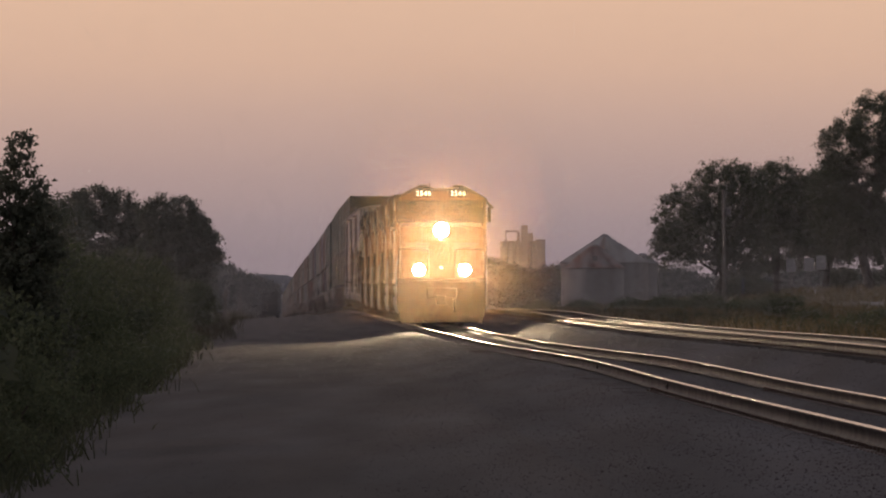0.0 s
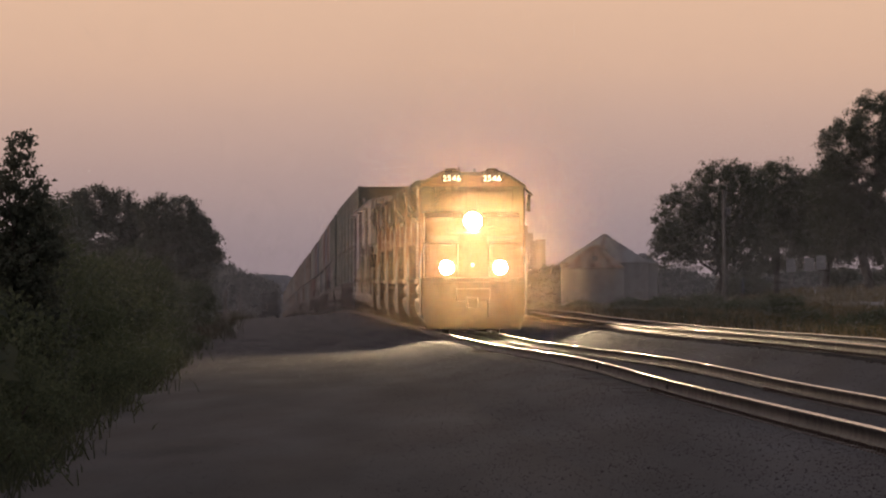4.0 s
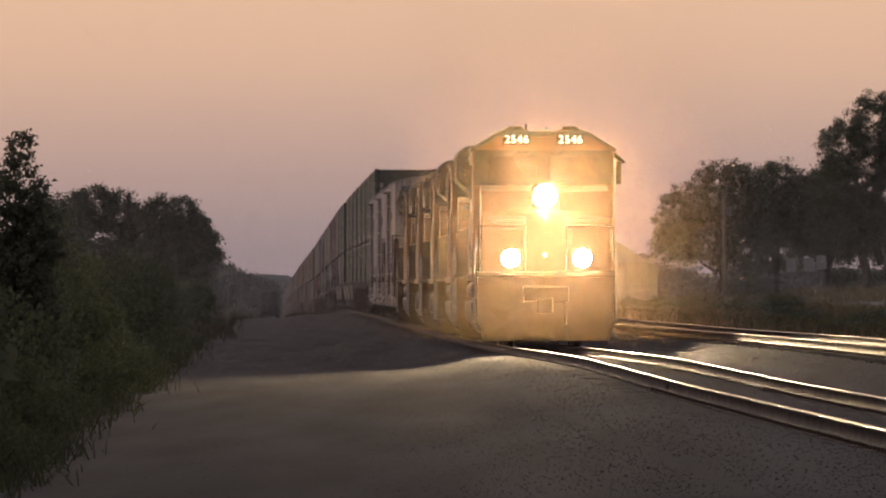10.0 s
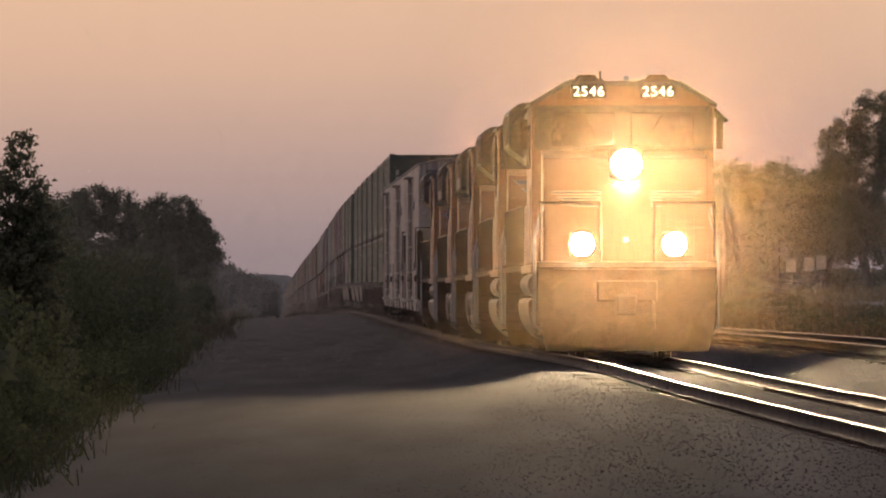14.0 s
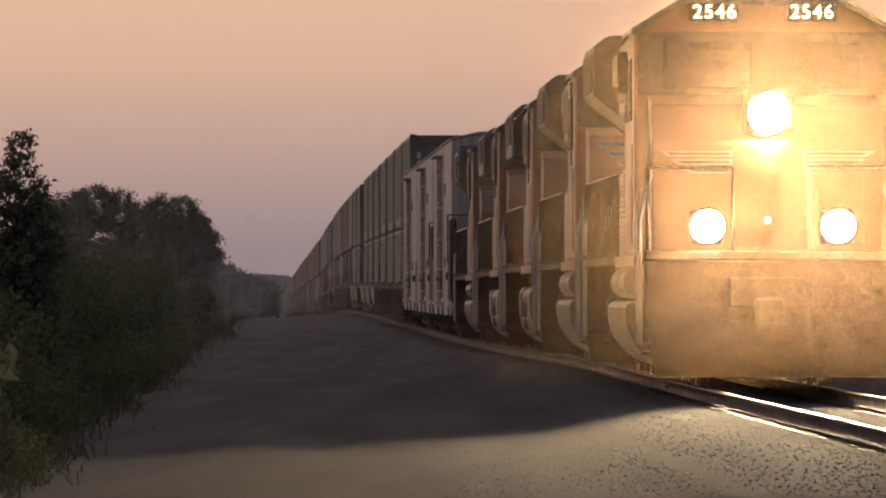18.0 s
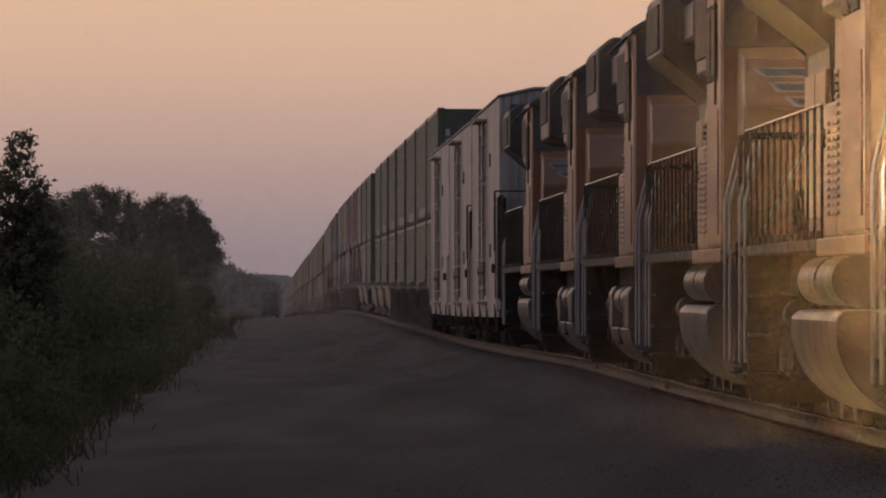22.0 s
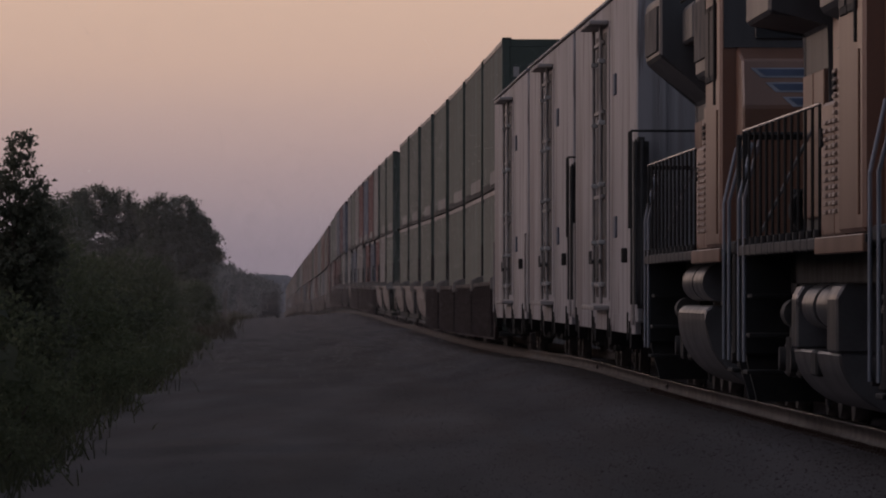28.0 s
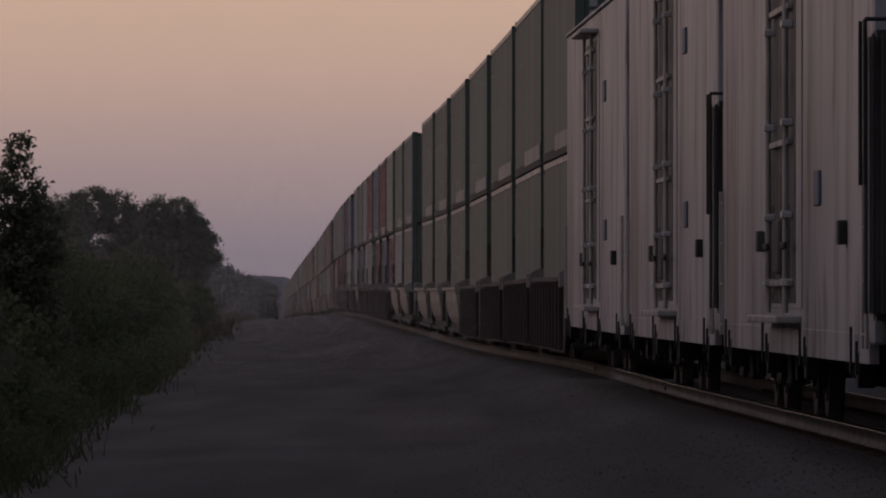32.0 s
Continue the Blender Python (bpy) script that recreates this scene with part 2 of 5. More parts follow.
def tube(bm, p, q, r, n=10, r2=None):
    p, q = Vector(p), Vector(q)
    w = (q - p).normalized()
    u = w.orthogonal().normalized()
    s = w.cross(u)
    r2 = r if r2 is None else r2
    lo, hi = [], []
    for i in range(n):
        a = 2 * math.pi * i / n
        d = u * math.cos(a) + s * math.sin(a)
        lo.append(bm.verts.new(p + d * r))
        hi.append(bm.verts.new(q + d * r2))
    for i in range(n):
        f = bm.faces.new((lo[i], lo[(i + 1) % n], hi[(i + 1) % n], hi[i]))
        f.smooth = n > 6
    for ring, p0 in ((lo[::-1], p), (hi, q)):
        bm.faces.new([bm.verts.new(v.co) for v in ring])
    return bm


def soft(bm, w=0.02, seg=1):
    bmesh.ops.bevel(bm, geom=list(bm.edges), offset=w, segments=seg, affect="EDGES", clamp_overlap=True)
    return bm


def data(name, bm, mat):
    bmesh.ops.recalc_face_normals(bm, faces=bm.faces)
    me = bpy.data.meshes.new(name)
    bm.to_mesh(me)
    bm.free()
    me.materials.append(mat)
    return me


def part(name, bm, mat, parent, label="", at=None):
    """One mesh under a thing or a part; bm is a bmesh or finished mesh data."""
    me = data(name, bm, mat) if isinstance(bm, bmesh.types.BMesh) else bm
    ob = new(name, me)
    ob.parent = parent
    if at is not None:
        ob.matrix_basis = at
    return tagged(ob, label)


def thing(name, label, category, group="", m=None, kind=""):
    ob = new(name)
    ob.empty_display_size = 0.3
    if m is not None:
        ob.matrix_basis = m
    return tagged(ob, label, category, group, kind)


def B():
    return bmesh.new()


def sheet(name, verts, quads, mat):
    """A mesh out of arrays, quick for many faces."""
    me = bpy.data.meshes.new(name)
    verts, quads = np.asarray(verts, dtype=np.float32), np.asarray(quads, dtype=np.int32)
    me.vertices.add(len(verts))
    me.vertices.foreach_set("co", verts.ravel())
    k = quads.shape[1]
    me.loops.add(quads.size)
    me.loops.foreach_set("vertex_index", quads.ravel())
    me.polygons.add(len(quads))
    me.polygons.foreach_set("loop_start", np.arange(0, quads.size, k, dtype=np.int32))
    me.update(calc_edges=True)
    me.validate()
    me.materials.append(mat)
    return me


# ---- the line of the tracks ----
def line_x(y):
    """The main track's middle at a distance y up the line."""
    def p(u):
        s = u / 25 - 1
        return 0.58438 - 5.71091 * s - 0.0783 * s * s + 0.72991 * s ** 3
    u = y / 11.1
    if y > 380:
        return p(380 / 11.1) - 0.0196 * (y - 380)
    if u < 6:
        return p(6) + (p(6) - p(7)) * (6 - u)
    return p(u)


KNOT_Y = [-200, 0, 76, 90, 116, 136, 150, 162, 178, 200, 224, 257, 293, 361, 444, 500, 576, 660, 754, 951, 1127, 1560, 1882, 2296, 3000, 5200]
KNOT_Z = [-1.15, -1.18, -1.21, -1.23, -1.26, -1.24, -1.235, -1.265, -1.315, -1.38, -1.435, -1.46, -1.46, -1.47, -1.48, -1.53, -1.68, -2.05, -2.5,
          -3.2, -3.75, -5.5, -7.1, -9.4, -12, -16]
KNOT2_Y = [-200, 144, 162, 186, 208, 234, 268, 300, 330, 375, 452, 520, 600, 754, 951, 1560, 2296, 5200]
KNOT2_Z = [-0.98, -1.0, -1.01, -1.04, -1.08, -1.10, -1.11, -1.11, -1.04, -1.07, -1.25, -1.42, -1.7, -2.4, -3.1, -5.3, -9.2, -16]


def smooth_line(ys, zs, width):
    grid = np.arange(-240, 5240, 2.0)
    k = np.ones(width) / width
    z = np.interp(grid, ys, zs)
    z = np.convolve(np.convolve(np.pad(z, width, mode="edge"), k, "same"), k, "same")[width:-width]
    return lambda y: CAM_Z + np.interp(y, grid, z)


rail_z = smooth_line(KNOT_Y, KNOT_Z, 7)
rail2_z = smooth_line(KNOT2_Y, KNOT2_Z, 7)
GAP = 4.5               # between the middles of the two tracks


def ground_z(x, y):
    """The ground's height: path, ballast beds, verges and field."""
    u = x - line_x(y)
    z1, z2 = float(rail_z(y)), float(rail2_z(y))
    prof_u = [-60, -12, -8.5, -5.5, -4.2, -3.4, -2.8, -2.3, -1.9, -1.6, -1.3, 1.3, 1.9, 2.3, 2.8, 3.2, 5.8, 6.4, 7.6, 9.5, 16, 40, 90]
    far = float(np.interp(y, [0, 150, 400, 720, 940, 1500, 3000], [.3, .5, .9, .95, -.3, -2.5, -9]))
    prof_z = [z1 - .9, z1 - .75, z1 - .62, z1 - .52, z1 - .495, z1 - .465, z1 - .42, z1 - .35, z1 - .265, z1 - .2, z1 - .18, z1 - .18, z1 - .33, (z1 + z2) / 2 - .4, z2 - .33,
              z2 - .2, z2 - .2, z2 - .33, z2 - .62, z2 - .62, z2 - .5, max(z2 - .3, far), max(z2 - .2, far + .1)]
    return float(np.interp(u, prof_u, prof_z))


def ground_top(x, y):
    """The ground with its small unevenness."""
    u, z = x - line_x(y), ground_z(x, y)
    if -10 < u < 10 and y < 420:
        z += 0.012 * noise.noise((x * .7, y * .03, 0)) + 0.0015 * noise.noise((x * 2.3, y * .25, 3))
        if -8 < u < -2.6:
            z += 0.014 * math.sin((u + 4.6) * 2.4) * min(1, (u + 8) / 1.5, (-2.6 - u) / 1.5)
    return z


def pose_on_line(y, half):
    """The pose of a vehicle whose middle is y up the main line."""
    a, b = y - half, y + half
    xa, xb, za, zb = line_x(a), line_x(b), float(rail_z(a)), float(rail_z(b))
    turn = math.degrees(math.atan2(-(xb - xa), b - a))
    tip = math.degrees(math.atan2(zb - za, b - a))
    return pose((xa + xb) / 2, y, (za + zb) / 2, tip, 0, turn)


# ---- ground, one sheet to the horizon ----
def build_ground():
    us = np.concatenate([np.array([-1500, -700, -350, -180, -100, -60, -40, -28, -20, -15, -12]), np.arange(-10, 10, .3),
                         np.array([10.5, 11.5, 13, 16, 20, 26, 34, 45, 60, 90, 150, 300, 600, 1200])])
    ys = np.concatenate([np.array([-220, -120, -60, -20, 10, 30]), np.arange(44, 120, 1.0), np.arange(120, 420, 2.5), np.arange(420, 900, 8),
                         np.arange(900, 2400, 40), np.array([2600, 3000, 3500, 4200, 4900])])
    rng = np.random.default_rng(4)
    verts = []
    for y in ys:
        for u in us:
            x = line_x(y) + u
            z = ground_top(x, y)
            verts.append((x, y, z))
    k = len(us)
    i = (np.arange(len(ys) - 1)[:, None] * k + np.arange(k - 1)[None, :]).ravel()
    quads = np.stack([i, i + 1, i + 1 + k, i + k], 1)
    me = sheet("ground", verts, quads, M_EARTH)
    me.materials.append(M_GRAVEL)
    me.materials.append(M_BALLAST)
    ui = np.tile(us[:-1], len(ys) - 1)
    idx = np.where((ui > -9.4) & (ui < 8.2), 1, 0)
    idx = np.where((ui > -3.1) & (ui < 7.6), 2, idx)
    me.polygons.foreach_set("material_index", idx.astype(np.int32))
    me.polygons.foreach_set("use_smooth", np.ones(len(quads), dtype=bool))
    tagged(new("ground", me), "dark cinder path, grey ballast and dry field", "ground", "", "structure")


build_ground()


def rail_strip(name, off, height, parent, ys):
    """One rail: foot, web and head along the line, with a polished top."""
    prof = [(-.07, -.172), (-.07, -.155), (-.012, -.13), (-.012, -.045), (-.036, -.03), (-.037, -.008), (-.026, 0.0),
            (.026, 0.0), (.037, -.008), (.036, -.03), (.012, -.045), (.012, -.13), (.07, -.155), (.07, -.172)]
    verts = []
    for y in ys:
        x0, z0 = line_x(y) + off, float(height(y))
        verts += [(x0 + a, y, z0 + b) for a, b in prof]
    k = len(prof)
    i = (np.arange(len(ys) - 1)[:, None] * k + np.arange(k)[None, :]).ravel()
    j = (np.arange(len(ys) - 1)[:, None] * k + (np.arange(k)[None, :] + 1) % k).ravel()
    me = sheet(name, verts, np.stack([i, j, j + k, i + k], 1), M_RAIL)
    me.materials.append(M_RAILTOP)
    me.polygons.foreach_set("material_index", np.tile([1 if 5 <= q <= 7 else 0 for q in range(k)], len(ys) - 1).astype(np.int32))
    return part(name, me, M_RAIL, parent, "rusty steel rail with a bright worn head")


def build_track(off, height, label, first, last):
    t = thing("railway_track", label, "railway track", "tracks", pose(0, 0, 0), "structure")
    ys = np.concatenate([np.arange(-60, 60, 10), np.arange(60, 420, 1.5), np.arange(420, 900, 6), np.arange(900, 2500, 25)])
    for s in (-.7525, .7525):
        rail_strip("rail", off + s, height, t, ys)
    tie = data("sleeper", soft(box(B(), -1.3, 1.3, -.115, .115, -.16, 0), .015), M_TIE)
    bm = box(B(), -.17, .17, -.09, .09, 0, .016)
    for sx in (-.1, .1):
        for sy in (-.05, .05):
            box(bm, sx - .014, sx + .014, sy - .012, sy + .012, .016, .05)
    plate = data("tie_plate", bm, M_SPIKE)
    rng = random.Random(5)
    rest_v, rest_q = [], []
    y, count = -30.0, 0
    cube = np.array([(x, yy, z) for x in (-1.3, 1.3) for yy in (-.115, .115) for z in (-.16, 0)])
    faces = np.array([(0, 1, 3, 2), (4, 6, 7, 5), (0, 4, 5, 1), (2, 3, 7, 6), (0, 2, 6, 4), (1, 5, 7, 3)])
    while y < 640:
        x, z = line_x(y) + off + rng.uniform(-.05, .05), float(height(y)) - .186 + rng.uniform(-.004, .004)
        if first < y < last and count < 110:
            s = part("sleeper", tie, M_TIE, t, "", pose(x, y, z, 0, 0, rng.uniform(-.8, .8)))
            for q in (-.7525, .7525):
                part("tie_plate", plate, M_SPIKE, s, "", pose(q - (x - line_x(y) - off), 0, 0))
            count += 1
        else:
            rest_q.append(faces + 8 * len(rest_v))
            rest_v.append(cube + np.array((x, y, z)))
        y += 0.51
    me = sheet("far_sleepers", np.concatenate(rest_v), np.concatenate(rest_q), M_TIE)
    tagged(part("far_sleepers", me, M_TIE, t, "dark timber sleepers further up the line"), kind="stuff")
    return t


main_track = build_track(0.0, rail_z, "main railway track with rusty rails on grey ballast", 66, 123)
side_track = build_track(GAP, rail2_z, "second railway track on a higher ballast bed", 138, 195)
for jy in (119.0, 145.0):
    for s in (-.7525,):
        bm = B()
        for e in (-1, 1):
            box(bm, e * .013, e * .026, -.3, .3, -.125, -.05)
            for b in (-.22, -.08, .08, .22):
                tube(bm, (e * .026, b, -.09), (e * .032, b, -.09), .012, 6)
        part("joint_bar", soft(bm, .004), M_RAIL, main_track, "bolted rusty joint bar", pose(line_x(jy) + s, jy, float(rail_z(jy))))


def build_stones():
    """Loose ballast and cinders as single small stones, densest near the camera."""
    rng = np.random.default_rng(11)
    n = 100000
    y = 60 * (430 / 60) ** (rng.random(n) ** 1.4)
    u = rng.uniform(-9.3, 7.4, n)
    keep = (rng.random(n) < np.interp(u, [-5.5, -2.5], [0.2, 1.0])) & (np.abs(np.abs(u) - .75) > .1) & (np.abs(np.abs(u - GAP) - .75) > .1)
    y, u = y[keep], u[keep]
    n = len(y)
    x = np.array([line_x(a) for a in y]) + u
    z = np.array([ground_top(a, b) for a, b in zip(x, y)])
    octa = np.array([(1, 0, 0), (0, 1, 0), (-1, 0, 0), (0, -1, 0), (0, 0, .85), (0, 0, -.85)])
    tri = np.array([(0, 1, 4), (1, 2, 4), (2, 3, 4), (3, 0, 4), (1, 0, 5), (2, 1, 5), (3, 2, 5), (0, 3, 5)])
    size = rng.uniform(.010, .024, n) * np.interp(u, [-5.5, -1.5], [.5, .8]) * np.where(rng.random(n) < .01, 1.5, 1.0)
    jit = rng.uniform(.6, 1.3, (n, 6, 1))
    v = octa[None] * jit * size[:, None, None]
    for a, b in ((0, 1), (1, 2), (0, 2)):
        ang = rng.random(n) * 6.283
        c, s = np.cos(ang)[:, None], np.sin(ang)[:, None]
        p, q = v[..., a] * c - v[..., b] * s, v[..., a] * s + v[..., b] * c
        v[..., a], v[..., b] = p, q
    v = (v + np.stack([x, y, z - .35 * size], 1)[:, None, :]).reshape(-1, 3)
    q = (tri[None] + (np.arange(n) * 6)[:, None, None]).reshape(-1, 3)
    tagged(new("loose_stones", sheet("loose_stones", v, q, M_STONE)), "loose dark ballast stones and cinders on the ground", "stones", "", "stuff")


build_stones()

# ---- the train ----
TRAIN = []              # each moving thing with the distance of its middle behind the lead coupler and half its wheelbase
FRONT = 307.3           # the lead coupler's distance at the start
WHEELS = []


def mirror_x(*boxes):
    bm = B()
    for x0, x1, y0, y1, z0, z1 in boxes:
        box(bm, x0, x1, y0, y1, z0, z1)
        box(bm, -x1, -x0, y0, y1, z0, z1)
    return bm


def wheelset_mesh(r):
    bm = B()
    for s in (-1, 1):
        tube(bm, (s * .69, 0, 0), (s * .80, 0, 0), r, 28, r * .97)
        tube(bm, (s * .66, 0, 0), (s * .69, 0, 0), r + .03, 28)
        tube(bm, (s * .8, 0, 0), (s * .83, 0, 0), r * .42, 16)
    tube(bm, (-.95, 0, 0), (.95, 0, 0), .09, 12)
    for s in (-1, 1):
        for k in range(4):
            a = k * math.pi / 2
            tube(bm, (s * .8, r * .66 * math.cos(a), r * .66 * math.sin(a)), (s * .815, r * .66 * math.cos(a), r * .66 * math.sin(a)), .06, 8)
    return data("wheelset", bm, M_WHEEL)


WHEEL_BIG, WHEEL_SMALL = wheelset_mesh(.53), wheelset_mesh(.46)


def bogie(parent, y, axles, mesh, r, name="truck", mat=None, outer=1.12):
    """A truck at y with its axles (offsets from y), side frames, springs and axle boxes."""
    mat = mat or M_TRUCK
    lo, hi = min(axles) - .55, max(axles) + .55
    bm = B()
    box(bm, -.95, .95, -.25, .25, r - .05, r + .3)
    t = part(name, soft(bm, .03), M_DARK, parent, "", pose(0, y, 0))
    prof = [(lo, r + .12), (lo + .25, r + .34), (hi - .25, r + .34), (hi, r + .12), (hi, r - .1)]
    for a in sorted(axles, reverse=True):
        prof += [(a + .3, r - .1), (a + .22, r + .1), (a - .22, r + .1), (a - .3, r - .1)]
    prof += [(lo, r - .1)]
    for s in (-1, 1):
        bm = prism(B(), prof, s * (outer - .14), s * outer, "x")
        part("side_frame", bm, mat, t, "heavy cast truck side frame")
        for a in axles:
            bm = B()
            box(bm, s * (outer - .1), s * (outer + .06), a - .17, a + .17, r - .16, r + .16)
            soft(bm, .03)
            tube(bm, (s * (outer + .06), a, r), (s * (outer + .12), a, r), .11, 14)
            part("axle_box", bm, mat, t)
        for a, b in zip(axles, axles[1:]):
            bm = B()
            for k in (-.12, .12):
                tube(bm, (s * (outer + .02), (a + b) / 2 + k, r - .12), (s * (outer + .02), (a + b) / 2 + k, r + .2), .085, 12)
            part("spring", bm, M_DARK, t)
    for a in axles:
        w = part("wheelset", mesh, M_WHEEL, t)
        w.matrix_parent_inverse = pose(0, a, r)
        WHEELS.append((w, r))
    return t


def coupler(parent, y, s):
    bm = B()
    box(bm, -.12, .12, min(y, y - s * .55), max(y, y - s * .55), .78, 1.0)
    box(bm, -.2, .14, min(y, y - s * .22), max(y, y - s * .22), .72, 1.06)
    part("coupler", soft(bm, .03), M_TRUCK, parent)
    bm = B()
    for k in range(6):
        a, b = k / 6, (k + 1) / 6
        tube(bm, (.42, y - s * (.5 - .5 * a), .95 - .5 * math.sin(a * 1.6)), (.42, y - s * (.5 - .5 * b), .95 - .5 * math.sin(b * 1.6)), .035, 8)
    part("air_hose", bm, M_DARK, parent)


def words(name, text, size, mat, parent, m, deep=.004):
    cu = bpy.data.curves.new(name, "FONT")
    cu.body, cu.size, cu.extrude, cu.align_x, cu.align_y = text, size, deep, "CENTER", "CENTER"
    cu.offset, cu.space_character = size * .004, 1.16
    tmp = bpy.data.objects.new(name, cu)
    scene.collection.objects.link(tmp)
    me = bpy.data.meshes.new_from_object(tmp.evaluated_get(bpy.context.evaluated_depsgraph_get()))
    bpy.data.objects.remove(tmp)
    me.materials.clear()
    me.materials.append(mat)
    return part(name, me, mat, parent, "", m)


def curved_tank(w, z, foot, low):
    """A tank's lower outline, curving in from its sides at height z to its foot."""
    half = [(foot + (w - foot) * math.cos(a), z - (z - low) * math.sin(a)) for a in [k * math.pi / 16 for k in range(9)]]
    return [(-x, h) for x, h in half] + [(x, h) for x, h in half[::-1]]


def bell(r, y0, y1, x, z, n=28, wall=.03):
    """An open round hood, added before a lamp to narrow its beam, from y0 back to y1."""
    bm, rings = B(), []
    for rr, y in ((r, y1), (r, y0), (r + wall, y0), (r + wall, y1)):
        rings.append([bm.verts.new((x + rr * math.cos(2 * math.pi * k / n), y, z + rr * math.sin(2 * math.pi * k / n))) for k in range(n)])
    for a, b in zip(rings, rings[1:] + rings[:1]):
        for k in range(n):
            bm.faces.new((a[k], a[(k + 1) % n], b[(k + 1) % n], b[k]))
    return bm


CAB = [(-1.54, 1.58), (-1.54, 4.28), (-.95, 4.62), (.95, 4.62), (1.54, 4.28), (1.54, 1.58)]


def locomotive(lead, notch):
    """A six-axle road diesel, nose towards -y. lead: its lamps are lit; notch: the tank with a cut-out above it."""
    lo = thing("locomotive", "leading yellow and grey diesel locomotive with lit headlights" if lead else
               "yellow and grey diesel freight locomotive hauling from behind the leader", "locomotive", "locomotives of the train")
    # underframe and pilot
    bm = B()
    box(bm, -1.05, 1.05, -10.2, 10.2, 1.2, 1.5)
    box(bm, -.5, .5, -10.6, 10.6, .95, 1.3)
    part("frame", soft(bm, .02), M_DARK, lo)
    part("walkway", mirror_x((.9, 1.53, -8.7, 10.0, 1.5, 1.56)), M_DARK, lo)
    for s in (-1, 1):
        part("side_sill", soft(box(B(), s * 1.49, s * 1.55, -8.6, -2.5, 1.43, 1.565), .01), M_YELLOW, lo, "faded yellow side sill")
        part("side_sill", soft(box(B(), s * 1.49, s * 1.545, -2.45, 9.9, 1.47, 1.565), .01), M_TRUCK, lo, "thin grey side sill")
    for e in (-1, 1):
        bm = box(B(), -1.5, 1.5, e * 10.2, e * 10.32, .55, 1.5)
        part("pilot", soft(bm, .02), M_DARK, lo)
        bm = prism(B(), [(-1.45, .5), (-1.35, .12), (1.35, .12), (1.45, .5), (1.45, .62), (-1.45, .62)], e * 10.33, e * 10.5, "y")
        part("plow", bm, M_DARK, lo)
        part("platform", soft(box(B(), -1.5, 1.5, min(e * 8.9, e * 10.6), max(e * 8.9, e * 10.6), 1.5, 1.62), .02), M_DARK, lo)
        coupler(lo, e * 11.12, e)
        for s in (-1, 1):
            st = part("step_well", soft(box(B(), s * 1.02, s * 1.05, e * 9.2, e * 10.15, .35, 1.5), .01), M_DARK, lo)
            for k, z in enumerate((.38, .72, 1.08)):
                part("step", soft(box(B(), s * 1.05, s * (1.5 - .02 * k), e * 9.3, e * 10.1, z, z + .04), .008), M_DARK, st)
            for g in (9.2, 10.2):
                part("grab_rail", tube(tube(B(), (s * 1.53, e * g, .5), (s * 1.53, e * g, 2.0), .017, 8), (s * 1.53, e * g, 1.99),
                                       (s * 1.4, e * (8.95 if g < 10 else 10.35), 2.52), .017, 8), M_RAILBLUE, lo, "pale blue bent grab rail beside the steps")
    # nose
    prof = [(-9.75, 1.6), (-9.8, 2.9), (-9.62, 3.36), (-8.5, 3.5), (-8.5, 1.6)]
    nose = part("nose", soft(prism(B(), prof, -1.38, 1.38, "x"), .02, 1), M_YELLOW, lo, "yellow short nose")
    part("nose_door", soft(box(B(), .6, 1.15, -9.80, -9.74, 1.7, 2.75), .01), M_YELLOW, nose)
    part("red_band", box(B(), -1.38, 1.38, -8.515, -8.49, 3.47, 3.52), M_RED, lo, "red stripe under the windscreen")
    hl = part("headlight", soft(box(B(), -.3, .3, -9.9, -9.6, 2.99, 3.51), .04, 2), M_DARK, lo, "large headlight on the nose")
    # hoods and rings are added to keep the lamps' light off the ground
    hood = part("lamp_hood", bell(.25, -10.3, -9.9, 0, 3.25), M_DARK, hl, "deep round hood added to narrow the headlight's beam")
    for q in (.083, .166):
        part("baffle_ring", bell(q, -10.25, -9.93, 0, 3.25, 28, .003), M_DARK, hood)
    # one wide disc takes in the glare round the twin lamps
    part("lens", tube(B(), (0, -9.915, 3.25), (0, -9.9, 3.25), .235, 32), M_LAMP if lead else M_GLASS, hl, "round headlight lens, widened to take in its glare" if lead else "unlit headlight lens")
    for s in (-1, 1):
        d = part("ditch_light", soft(box(B(), s * .57, s * .97, -10.72, -10.5, 1.69, 2.11), .03), M_DARK, lo)
        dh = part("lamp_hood", bell(.2, -11.1, -10.72, s * .77, 1.9), M_DARK, d, "round hood added to narrow the ditch light's beam")
        part("baffle_ring", bell(.095, -11.07, -10.75, s * .77, 1.9, 24, .003), M_DARK, dh)
        # ditch lens widened likewise for its glare
        part("lens", tube(B(), (s * .77, -10.735, 1.9), (s * .77, -10.72, 1.9), .185, 24), M_DITCH if lead else M_GLASS, d)
    part("marker_light", tube(B(), (0, -9.83, 1.98), (0, -9.8, 1.98), .035, 10), M_MARK if lead else M_GLASS, lo)
    # emblem: plain bars in blue on white, spread to both sides of the headlight
    rows = ((1.28, 2.76), (1.16, 2.66), (1.02, 2.56)) if lead else () if notch else ((1.3, 3.2), (1.16, 3.06), (1.0, 2.92))
